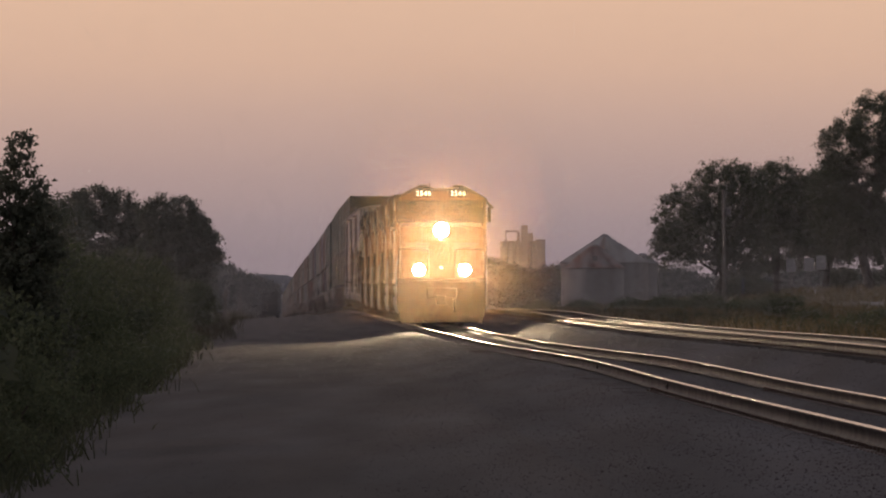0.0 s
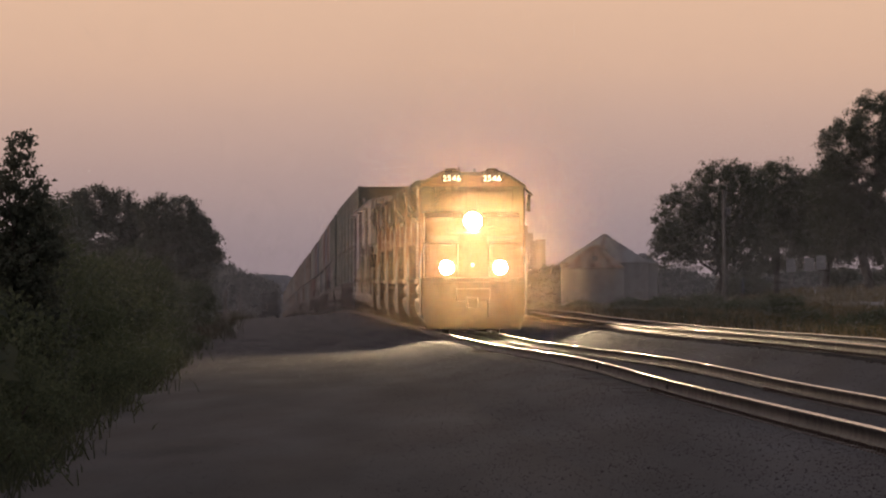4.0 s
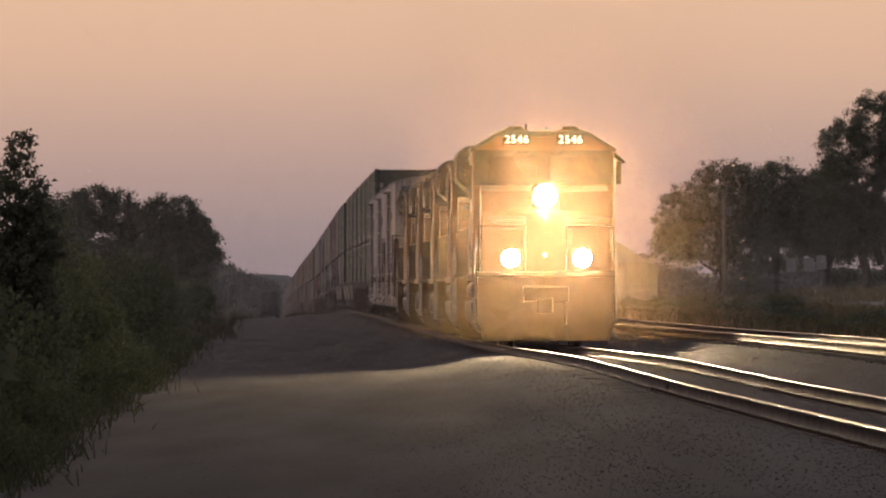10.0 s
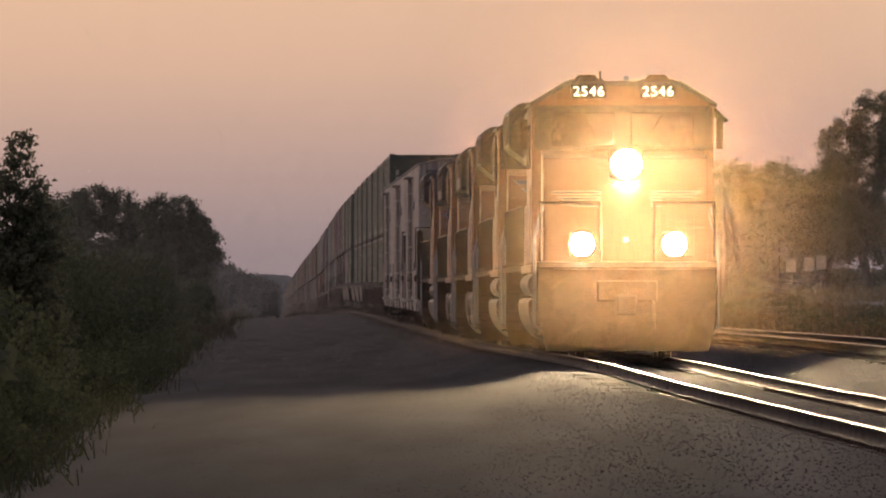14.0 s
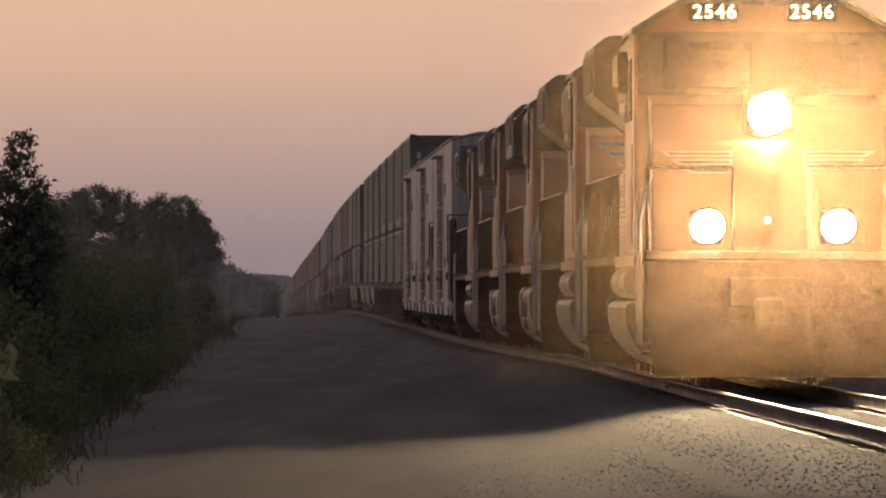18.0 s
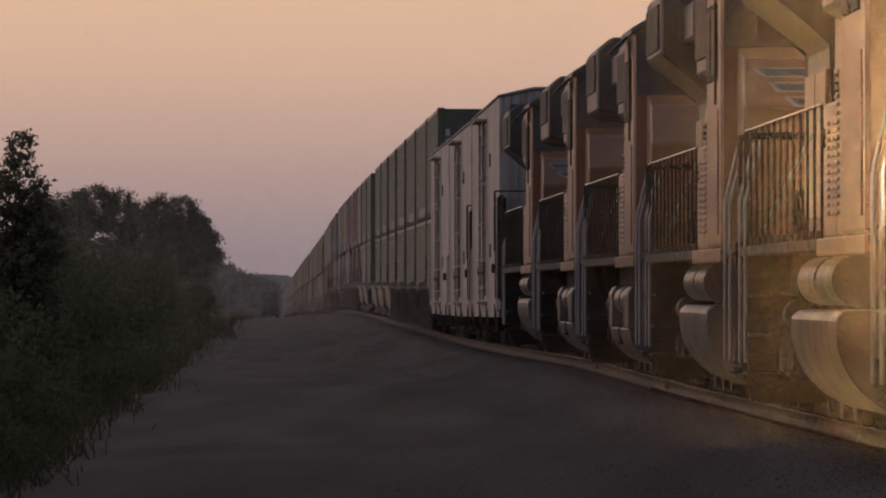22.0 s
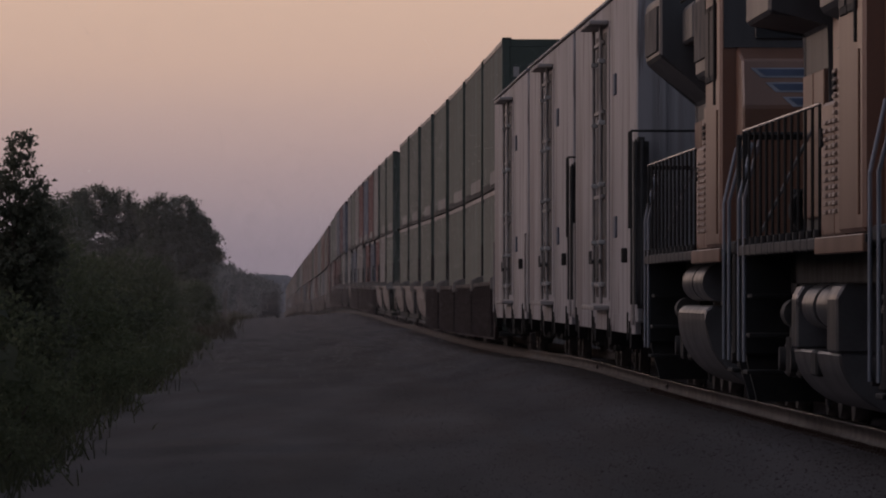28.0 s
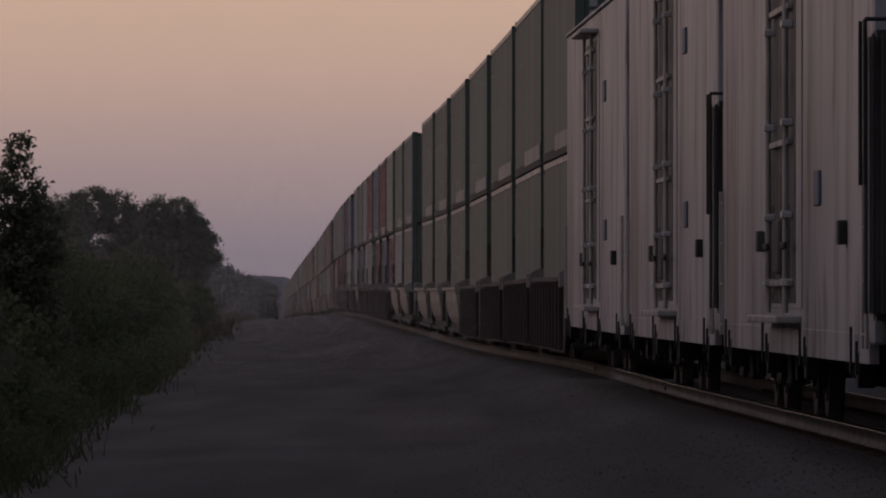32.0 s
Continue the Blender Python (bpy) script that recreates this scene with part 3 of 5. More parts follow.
    for sx in (-1, 1):
        for x1, z in rows:
            if lead:
                m, pale, core, h = pose(0, -9.75 - .0385 * (z - 1.6) - .002, z, 2.2), M_PALE, M_GREY, .045
            else:
                m, pale, core, h = pose(0, -9.8 + (z - 2.9) * .391, z, -21.4), M_RAILBLUE, M_BLUE, .08
            em = part("emblem_wing", prism(B(), [(sx * .42, -.02), (sx * (x1 - .1), -.02), (sx * x1, h), (sx * .42, h)], -.006, .01), pale, nose, "outline of a winged emblem bar", m)
            part("emblem_bar", prism(B(), [(sx * .45, -.004), (sx * (x1 - .14), -.004), (sx * (x1 - .06), h - .016), (sx * .45, h - .016)], -.009, -.006), core, em)
    # front handrails
    for s in (-1, 1):
        part("front_handrail", tube(tube(tube(B(), (s * 1.45, -10.5, 1.6), (s * 1.45, -10.5, 2.6), .025, 8), (s * .45, -10.5, 1.6), (s * .45, -10.5, 2.6), .025, 8),
             (s * .45, -10.5, 2.6), (s * 1.47, -10.5, 2.6), .025, 8), M_DARK, lo, "dark handrail on the front platform")
        part("rear_handrail", tube(tube(tube(B(), (s * 1.45, 10.5, 1.6), (s * 1.45, 10.5, 2.6), .025, 8), (s * .45, 10.5, 1.6), (s * .45, 10.5, 2.6), .025, 8),
             (s * .45, 10.5, 2.6), (s * 1.47, 10.5, 2.6), .025, 8), M_DARK, lo)
    # cab
    cab = part("cab", soft(prism(B(), CAB, -8.5, -5.6), .03), M_YELLOW, lo, "wide yellow crew cab")
    roof = [(-1.58, 4.22), (-1.58, 4.3), (-.97, 4.67), (.97, 4.67), (1.58, 4.3), (1.58, 4.22), (.95, 4.59), (-.95, 4.59)]
    part("cab_roof", soft(prism(B(), roof, -8.75, -5.5), .015), M_GREY, lo, "grey cab roof")
    part("windscreen_band", box(B(), -1.5, 1.5, -8.53, -8.5, 3.5, 4.26), M_GREY, lo)
    for s in (-1, 1):
        w = part("windscreen", soft(box(B(), min(s * .14, s * 1.2), max(s * .14, s * 1.2), -8.56, -8.52, 3.58, 4.14), .01), M_GLASS, lo)
        part("wiper", tube(B(), (s * .7, -8.58, 4.14), (s * .45, -8.58, 3.76), .012, 6), M_DARK, w)
        for k in (0, 1):
            f = part("side_window", soft(box(B(), s * 1.535, s * 1.56, -7.9 + k * 1.05, -7.0 + k * 1.05, 3.2, 3.95), .01), M_DARK, lo)
            part("pane", box(B(), s * 1.555, s * 1.568, -7.84 + k * 1.05, -7.06 + k * 1.05, 3.26, 3.89), M_PANE, f)
        nb = part("number_board", soft(box(B(), s * .585 - .3, s * .585 + .3, -8.8, -8.55, 4.38, 4.59), .01), M_DARK, lo, "lit number board")
        if lead:
            words("road_number", "2546", .235, M_DIGIT, nb, pose(s * .585, -8.805, 4.485, 90, 0, 0))
        part("roof_hatch", soft(box(B(), s * .6 - .29, s * .6 + .29, -8.2, -7.7, 4.66, 4.71), .015), M_DARK, lo)
        part("roof_vent", soft(prism(B(), [(s * .6 - .2, 4.71), (s * .6 - .14, 4.79), (s * .6 + .14, 4.79), (s * .6 + .2, 4.71)], -8.15, -7.75), .01), M_DARK, lo)
        part("awning", prism(B(), [(s * 1.58, 4.2), (s * 1.8, 4.0), (s * 1.82, 4.02), (s * 1.6, 4.23)], -7.9, -6.0), M_DARK, lo, "small sunshade over the side window")
        if lead:
            part("mirror", soft(box(B(), s * 1.6, s * 1.72, -8.1, -8.04, 3.53, 4.03), .01), M_DARK, lo, "tall rear-view mirror")
        else:
            part("grab_bar", tube(B(), (s * 1.585, -8.38, 2.95), (s * 1.585, -8.38, 4.15), .014, 8), M_DARK, lo)
        part("cab_handhold", tube(B(), (s * 1.56, -8.4, 1.7), (s * 1.56, -8.4, 2.9), .01, 8), M_YELLOW, lo)
    part("antenna", tube(B(), (-.36, -7.9, 4.7), (-.36, -7.9, 4.85), .02, 8), M_DARK, lo)
    part("antenna", tube(B(), (.1, -7.5, 4.7), (.1, -7.5, 4.78), .05, 10), M_WHITE, lo)
    # cabinets behind the cab, with rows of louvres
    for s in (-1, 1):
        for a0, a1, top, n in ((-5.55, -4.35, 3.02, 18), (-4.33, -2.6, 2.62, 12)):
            c = part("equipment_cabinet", soft(box(B(), min(s * .98, s * 1.5), max(s * .98, s * 1.5), a0, a1, 1.56, top), .03), M_YELLOW, lo, "faded yellow cabinet with a column of louvres")
            lou = data("louvre", soft(prism(B(), [(s * 1.49, 0), (s * 1.528, .0), (s * 1.524, .03), (s * 1.49, .042)], -.14, .14), .006), M_LOUVRE)
            for k in range(n):
                for q in (.22, .95):
                    part("louvre", lou, M_LOUVRE, c, "", pose(0, a0 + q, 1.74 + k * .063))
            part("latch", soft(box(B(), min(s * 1.49, s * 1.53), max(s * 1.49, s * 1.53), a1 - .3, a1 - .2, top - .35, top - .2), .008), M_DARK, c)
    # long hood
    shell = [(-.93, 1.56), (-.93, 4.05), (-.7, 4.38), (.7, 4.38), (.93, 4.05), (.93, 1.56)]
    h = part("hood", soft(prism(B(), shell, -5.6, 5.4), .02), M_YELLOW, lo, "long yellow engine hood")
    for s in (-1, 1):
        for k in range(8):
            d = part("hood_door", soft(box(B(), s * .93, s * .955, -5.3 + k * 1.32, -4.15 + k * 1.32, 1.75, 3.75), .008), M_YELLOW, lo)
            part("latch", box(B(), s * .95, s * .985, -4.35 + k * 1.32, -4.25 + k * 1.32, 2.6, 2.8), M_DARK, d)
    part("hood_roof", soft(box(B(), -.86, .86, -5.5, 5.3, 4.34, 4.44), .04), M_GREY, lo, "grey hood roof")
    part("blower_hood", soft(prism(B(), [(-1.5, 3.35), (-1.5, 4.2), (-1.2, 4.52), (1.2, 4.52), (1.5, 4.2), (1.5, 3.35), (.95, 3.1), (-.95, 3.1)], -5.5, -2.4), .03), M_GREY, lo, "overhanging dynamic brake hood")
    for s in (-1, 1):
        part("blower_grille", box(B(), min(s * 1.5, s * 1.53), max(s * 1.5, s * 1.53), -5.2, -2.7, 3.5, 4.1), M_TRUCK, lo, "dull grey intake grille")
    part("exhaust_stack", soft(box(B(), -.45, .45, .6, 1.7, 4.42, 4.62), .03), M_DARK, lo)
    part("intake_hood", soft(prism(B(), [(-1.3, 3.9), (-1.3, 4.3), (-.9, 4.55), (.9, 4.55), (1.3, 4.3), (1.3, 3.9)], 3.0, 5.4), .03), M_GREY, lo)
    # radiator, flaring out over the walkway at the rear
    rad = [(-.95, 1.56), (-.95, 3.5), (-1.5, 3.58), (-1.5, 4.4), (-1.3, 4.58), (1.3, 4.58), (1.5, 4.4), (1.5, 3.58), (.95, 3.5), (.95, 1.56)] if notch else [(-.95, 1.56), (-.95, 3.32), (-1.55, 3.78), (-1.55, 4.45), (-1.35, 4.6), (1.35, 4.6), (1.55, 4.45), (1.55, 3.78), (.95, 3.32), (.95, 1.56)]
    r = part("radiator", soft(prism(B(), rad, 5.5, 9.4), .03), M_GREY, lo, "flared radiator housing at the rear")
    for s in (-1, 1):
        g = 1.5 if notch else 1.55
        part("radiator_grille", box(B(), min(s * g, s * (g + .025)), max(s * g, s * (g + .025)), 5.8, 9.1, 3.85, 4.35), M_TRUCK, r)
        for k in range(2):
            part("radiator_panel", soft(box(B(), min(s * .95, s * 1.0), max(s * .95, s * 1.0), 5.8 + k * 1.7, 7.3 + k * 1.7, 1.8, 3.1), .01), M_YELLOW, r)
    part("horn", tube(tube(B(), (-.3, 4.2, 4.6), (-.3, 3.6, 4.66), .03, 10, .1), (-.1, 4.2, 4.6), (-.1, 3.7, 4.66), .03, 10, .09), M_DARK, lo)
    # side handrails and their posts
    post = data("handrail_post", tube(B(), (0, 0, 1.56), (0, 0, 2.62), .014, 6), M_DARK)
    foot = data("stanchion_foot", soft(box(B(), -.02, .02, -.05, .05, 1.46, 1.63), .006), M_TRUCK)
    for s in (-1, 1):
        bm = B()
        ys = [-2.4, 0, 2.5, 5.0, 7.5, 9.9]
        for a, b in zip(ys, ys[1:]):
            tube(bm, (s * 1.5, a, 2.62), (s * 1.5, b, 2.62), .014, 8)
        part("handrail", bm, M_STEEL, lo, "bright worn walkway handrail")
        part("sloping_rail", tube(B(), (s * 1.36, 9.3, 1.7), (s * 1.36, 1.0, 2.5), .016, 8), M_RAILBLUE, lo, "pale blue rail sloping up behind the posts")
        for k in range(13):
            part("handrail_post", post, M_DARK, lo, "", pose(s * 1.5, -2.4 + k * 1.025, 0))
            part("stanchion_foot", foot, M_TRUCK, lo, "", pose(s * 1.53, -2.4 + k * 1.025, 0))
    # below the deck
    if notch:
        low = curved_tank(1.4, .66, .8, .16)
        full = [(-1.36, 1.2), (-1.42, 1.1), (-1.42, .66), (1.42, .66), (1.42, 1.1), (1.36, 1.2)]
        ft = part("fuel_tank", soft(prism(B(), low, -3.2, 3.2), .02), M_TANK, lo, "grey rounded fuel tank with side recesses")
        for a, b in ((-3.2, -2.0), (2.5, 3.2)):
            part("tank_block", soft(prism(B(), full, a, b), .02), M_TANK, ft)
        part("tank_core", soft(box(B(), -.95, .95, -2.0, 2.5, .66, 1.2), .01), M_DARK, ft)
        for s in (-1, 1):
            part("tank_slot", soft(box(B(), min(s * 1.2, s * 1.41), max(s * 1.2, s * 1.41), -.2, .5, .45, .66), .02), M_DARK, ft)
            for a, b in ((-1.7, .1), (.5, 2.2)):
                part("air_reservoir", tube(B(), (s * 1.2, a, 1.02), (s * 1.2, b, 1.02), .19, 20), M_TANK, lo, "air reservoir in the tank's recess")
    else:
        side = [(-1.38, 1.0), (-1.45, .94)] + curved_tank(1.45, .84, .7, .14) + [(1.45, .94), (1.38, 1.0)]
        part("fuel_tank", soft(prism(B(), side, -3.4, 3.0), .02), M_TANK, lo, "plain grey rounded fuel tank")
        for s in (-1, 1):
            for a, b in ((-2.6, -.4), (-.1, 2.2)):
                part("air_reservoir", tube(B(), (s * 1.24, a, 1.24), (s * 1.24, b, 1.24), .2, 18), M_TANK, lo, "round-ended air reservoir under the walkway")
    for y in (-6.7, 6.7):
        bogie(lo, y, (-1.95, 0, 1.95), WHEEL_BIG, .53)
        for s in (-1, 1):
            part("sand_pipe", tube(B(), (s * 1.2, y - 2.9, 1.2), (s * 1.05, y - 2.75, .15), .02, 8), M_DARK, lo)
            part("brake_cylinder", tube(B(), (s * 1.22, y - .9, .95), (s * 1.22, y - .35, .95), .13, 14), M_TRUCK, lo)
    return lo


def boxcar(label, rack):
    """A long white insulated box car with one plug door a side; its front is at -y."""
    c = thing("boxcar", label, "box car", "white box cars of the train")
    H = 11.2
    body = [(-1.57, .78), (-1.57, 4.86), (-.9, 5.0), (.9, 5.0), (1.57, 4.86), (1.57, .78)]
    part("body", soft(prism(B(), body, -H, H), .02), M_CARWHITE, c, "white insulated body, streaked with rust")
    part("roof", soft(prism(B(), [(-1.6, 4.86), (-.9, 5.02), (.9, 5.02), (1.6, 4.86), (1.6, 4.9), (.9, 5.06), (-.9, 5.06), (-1.6, 4.9)], -H - .05, H + .05), .008), M_ROOF, c, "pale sheet roof")
    for s in (-1, 1):
        part("side_sill", soft(box(B(), min(s * 1.5, s * 1.574), max(s * 1.5, s * 1.574), -H + .3, H - .3, .64, .86), .004), M_CARWHITE, c)
        d = part("plug_door", soft(box(B(), min(s * 1.57, s * 1.582), max(s * 1.57, s * 1.582), -2.4, 2.4, 1.02, 4.55), .004), M_CARWHITE, c, "white plug door with vertical locking bars")
        # dark colour stands for the depth of the recess between the bars
        part("bar_channel", soft(box(B(), min(s * 1.58, s * 1.588), max(s * 1.58, s * 1.588), -1.6, 2.2, 1.06, 4.5), .003), M_TRUCK, d, "dark grey strip in place of the recess behind the locking bars")
        for y in (-1.2, 1.5):
            bar = part("locking_bar", tube(B(), (s * 1.645, y, .98), (s * 1.645, y, 4.58), .026, 10), M_PALE, d, "pale worn locking bar")
            for z in (1.2, 1.75, 2.5, 3.3, 4.1):
                part("bar_clamp", soft(box(B(), min(s * 1.585, s * 1.685), max(s * 1.585, s * 1.685), y - .06, y + .06, z, z + .06), .01), M_WHITE, bar)
            part("lock_handle", soft(box(B(), min(s * 1.66, s * 1.69), max(s * 1.66, s * 1.69), y - .5, y + .1, 1.5, 1.56), .01), M_DARK, bar)
        for z in (1.2, 2.35, 3.45, 4.35):
            part("bar_guide", soft(box(B(), min(s * 1.588, s * 1.64), max(s * 1.588, s * 1.64), -1.3, 1.6, z, z + .05), .006), M_PALE, d, "pale bracket joining the locking bars")
        for q in (-.6, .4, 1.9):
            part("rust_patch", soft(box(B(), min(s * 1.586, s * 1.594), max(s * 1.586, s * 1.594), q - .25, q + .2, 1.1, 1.9 + .25 * math.sin(q * 5)), .003), M_RUSTDARK, d, "dark rust around the door gear")
        part("door_gear", soft(box(B(), min(s * 1.588, s * 1.66), max(s * 1.588, s * 1.66), -.3, .5, 1.3, 1.75), .02), M_TRUCK, d, "dark locking gear box")
        part("upper_door_track", soft(box(B(), min(s * 1.57, s * 1.82), max(s * 1.57, s * 1.70), -1.9, 1.7, 4.58, 4.64), .015), M_PALE, c, "overhead door track")
        part("lower_door_track", soft(box(B(), min(s * 1.57, s * 1.78), max(s * 1.57, s * 1.68), -2.2, 2.4, .9, .96), .01), M_PALE, c)
        for y, z in ((-4.5, 3.62), (-4.7, 1.82)):
            part("placard_board", soft(box(B(), min(s * 1.57, s * 1.60), max(s * 1.57, s * 1.58), y - .3, y + .3, z, z + .27), .008), CONT_PAINT["blue"], c, "dark grey placard board")
        for y in (-8.2, 3.6):
            part("bracket", soft(box(B(), min(s * 1.57, s * 1.64), max(s * 1.57, s * 1.60), y - .12, y + .12, 1.5, 1.68), .01), M_TRUCK, c)
        for y in (-9.6, -2.9, 2.9, 9.6):
            part("jacking_pad", soft(prism(B(), [(y - .22, .72), (y + .22, .72), (y + .08, .46), (y - .08, .46)], s * 1.45, s * 1.58, "x"), .01), M_DARK, c)
            for q in (-.35, .3):
                part("grab_iron", tube(B(), (s * 1.605, y + q, .56), (s * 1.605, y + q, .8 + .1 * (q > 0)), .011, 8), M_DARK, c)
        for e in (-1, 1):
            lad = part("ladder", tube(tube(B(), (s * 1.60, e * (H - .15), .75), (s * 1.60, e * (H - .15), 2.1), .014, 8), (s * 1.60, e * (H - .6), .75), (s * 1.60, e * (H - .6), 2.1), .01, 8), M_PALE, c, "slim corner ladder")
            for k in range(4):
                part("rung", tube(B(), (s * 1.60, e * (H - .15), .85 + k * .38), (s * 1.60, e * (H - .6), .85 + k * .38), .009, 6), M_PALE, lad)
    for e in (-1, 1):
        bm = B()
        for k in range(5):
            box(bm, -1.3 + k * .62, -1.22 + k * .62, min(e * H, e * (H + .04)), max(e * H, e * (H + .04)), 1.0, 4.6)
        part("end_rib", bm, M_CARWHITE, c)
        part("end_sill", soft(box(B(), -1.5, 1.5, min(e * H, e * (H + .3)), max(e * H, e * (H + .3)), .8, 1.08), .02), M_DARK, c)
        coupler(c, e * 11.83, e)
    part("placard", box(B(), -1.35, .4, -H - .06, -H - .045, 4.3, 4.72), M_BLUE, c, "blue panel with pale lines of small print")
    bm = B()
    for k in range(3):
        box(bm, -1.25, .25 - .2 * (k % 2), -H - .068, -H - .061, 4.38 + k * .11, 4.43 + k * .11)
    part("print_bar", bm, M_GREY, c)
    if rack:
        rk = part("end_cabinet", soft(box(B(), -1.62, -1.44, -H - .55, -H - .07, .95, 2.98), .05, 2), M_TRUCK, c, "narrow dark grey cabinet on the car's end")
        part("cabinet_rail", tube(tube(tube(B(), (-1.66, -H - .62, 1.9), (-1.66, -H - .62, 3.05), .015, 8), (-1.66, -H - .62, 3.05), (.7, -H - .62, 3.05), .015, 8),
                                  (-1.66, -H - .1, 1.9), (-1.66, -H - .1, 3.05), .015, 8), M_DARK, rk)
        for q in (-1.655, -1.6, -1.53):
            part("cabinet_bar", tube(B(), (q, -H - .6, 1.0), (q, -H - .6, 2.95), .014, 8), M_GREY, rk)
        part("end_walk", soft(box(B(), -1.4, 1.4, -H - .5, -H - .05, 1.1, 1.14), .01), M_DARK, c)
    part("underframe", soft(mirror_x((-.35, .35, -H, H, .62, .8), (.5, .56, -6, 6, .5, .78)), .01), M_DARK, c)
    part("brake_reservoir", tube(B(), (-.85, -1.5, .6), (-.85, .4, .6), .22, 16), M_DARK, c)
    for y in (-8.4, 8.4):
        bogie(c, y, (-.87, .87), WHEEL_SMALL, .46, "truck", M_DARK, 1.1)
    return c


def wellcar(kind, far=False):
    """A well car for two containers; kind: 0 rust-brown with ribbed sides, 1 pale grey with smooth sides."""
    paint = M_WELLBROWN if kind == 0 else M_WELLPALE
    c = thing("well_car", ("rust-brown ribbed well car carrying two stacked containers" if kind == 0 else
                           "pale grey well car carrying two stacked containers"), "well car", "well cars of the train")
    L = 8.25
    part("floor", soft(box(B(), -1.36, 1.36, -L, L, .26, .36), .01), M_DARK, c)
    for s in (-1, 1):
        prof = [(-L, .45), (-L + .35, .2), (L - .35, .2), (L, .45), (L, 1.12), (L - .5, 1.3), (-L + .5, 1.3), (-L, 1.12)]
        if kind == 0:
            w = part("well_side", soft(prism(B(), prof, s * 1.38, s * 1.46, "x"), .01), paint, c, "deep ribbed well side")
        else:
            cross = [(s * 1.38, 1.3), (s * 1.46, 1.3), (s * 1.46, 1.0), (s * 1.38, .64), (s * 1.22, .36), (s * 1.04, .2), (s * .96, .22), (s * 1.14, .4), (s * 1.3, .68), (s * 1.38, 1.0)]
            w = part("well_side", soft(prism(B(), cross, -6.2, 6.2), .01), paint, c, "pale well side leaning in at its foot")
            for e in (-1, 1):
                part("end_side", soft(box(B(), min(s * 1.3, s * 1.42), max(s * 1.3, s * 1.42), min(e * 6.22, e * L), max(e * 6.22, e * L), .5, 1.25), .01), M_DARK, c, "dark well end")
        post = data("side_post", soft(box(B(), min(s * 1.46, s * 1.54), max(s * 1.46, s * 1.54), -.07, .07, .24, 1.26), .01), paint)
        n = 9 if kind == 0 and not far else 0
        for k in range(n + 1 if n else 0):
            part("side_post", post, paint, w, "", pose(0, -L + .8 + k * (2 * L - 1.6) / n, 0))
        if far:
            continue
        part("top_chord", soft(box(B(), min(s * 1.36, s * 1.52), max(s * 1.36, s * 1.52), -L + .3, L - .3, 1.28, 1.36), .01), paint, c)
    for e in (-1, 1):
        part("end_platform", soft(prism(B(), [(e * L, .5), (e * L, 1.25), (e * (L + .9), 1.35), (e * (L + 1.3), 1.2), (e * (L + 1.3), .95)], -1.25, 1.25, "x"), .02), paint, c)
        if far:
            tk = part("truck", soft(mirror_x((.96, 1.08, e * (L + .75) - 1.3, e * (L + .75) + 1.3, .4, .75)), .03), M_DARK, c)
            for q in (-.85, .85):
                w = part("wheelset", WHEEL_SMALL, M_WHEEL, tk)
                w.matrix_parent_inverse = pose(0, e * (L + .75) + q, .46)
            continue
        for s in (-1, 1):
            part("end_rail", tube(B(), (s * 1.3, e * (L + .7), 1.3), (s * 1.3, e * (L + .7), 2.2), .025, 6), M_DARK, c)
        part("saddle", soft(prism(B(), [(-1.55, 1.2), (-1.55, 1.42), (-1.4, 1.52), (1.4, 1.52), (1.55, 1.42), (1.55, 1.2)], min(e * (L - .15), e * L), max(e * (L - .15), e * L)), .01), M_WELLPALE, c, "pale bolster end")
        bogie(c, e * (L + .75), (-.85, .85), WHEEL_SMALL, .46, "truck", M_DARK, 1.08)
    return c


def corrugated(length, width, height, mat, far=False):
    """A container's skin: vertical corrugations along both sides, ribs across the roof."""
    bm = B()
    n = int(length / (.8 if far else .28))
    hw = width / 2
    rows = []
    for i in range(n * 2 + 1):
        y = -length / 2 + .06 + (length - .12) * i / (n * 2)
        d = .0 if (i // 1) % 2 else .035
        rows.append([bm.verts.new((-hw + .012 + d, y, .14)), bm.verts.new((-hw + .012 + d, y, height - .09)), bm.verts.new((-hw + .06, y, height - .015 - d * .3)),
                     bm.verts.new((hw - .06, y, height - .015 - d * .3)), bm.verts.new((hw - .012 - d, y, height - .09)), bm.verts.new((hw - .012 - d, y, .14))])
    for a, b in zip(rows, rows[1:]):
        for k in range(5):
            bm.faces.new((a[k], a[k + 1], b[k + 1], b[k]))
        bm.faces.new((a[5], a[0], b[0], b[5]))
    bm.faces.new(rows[0])
    bm.faces.new(rows[-1][::-1])
    return data("body", bm, mat)


CONT_KINDS = {}


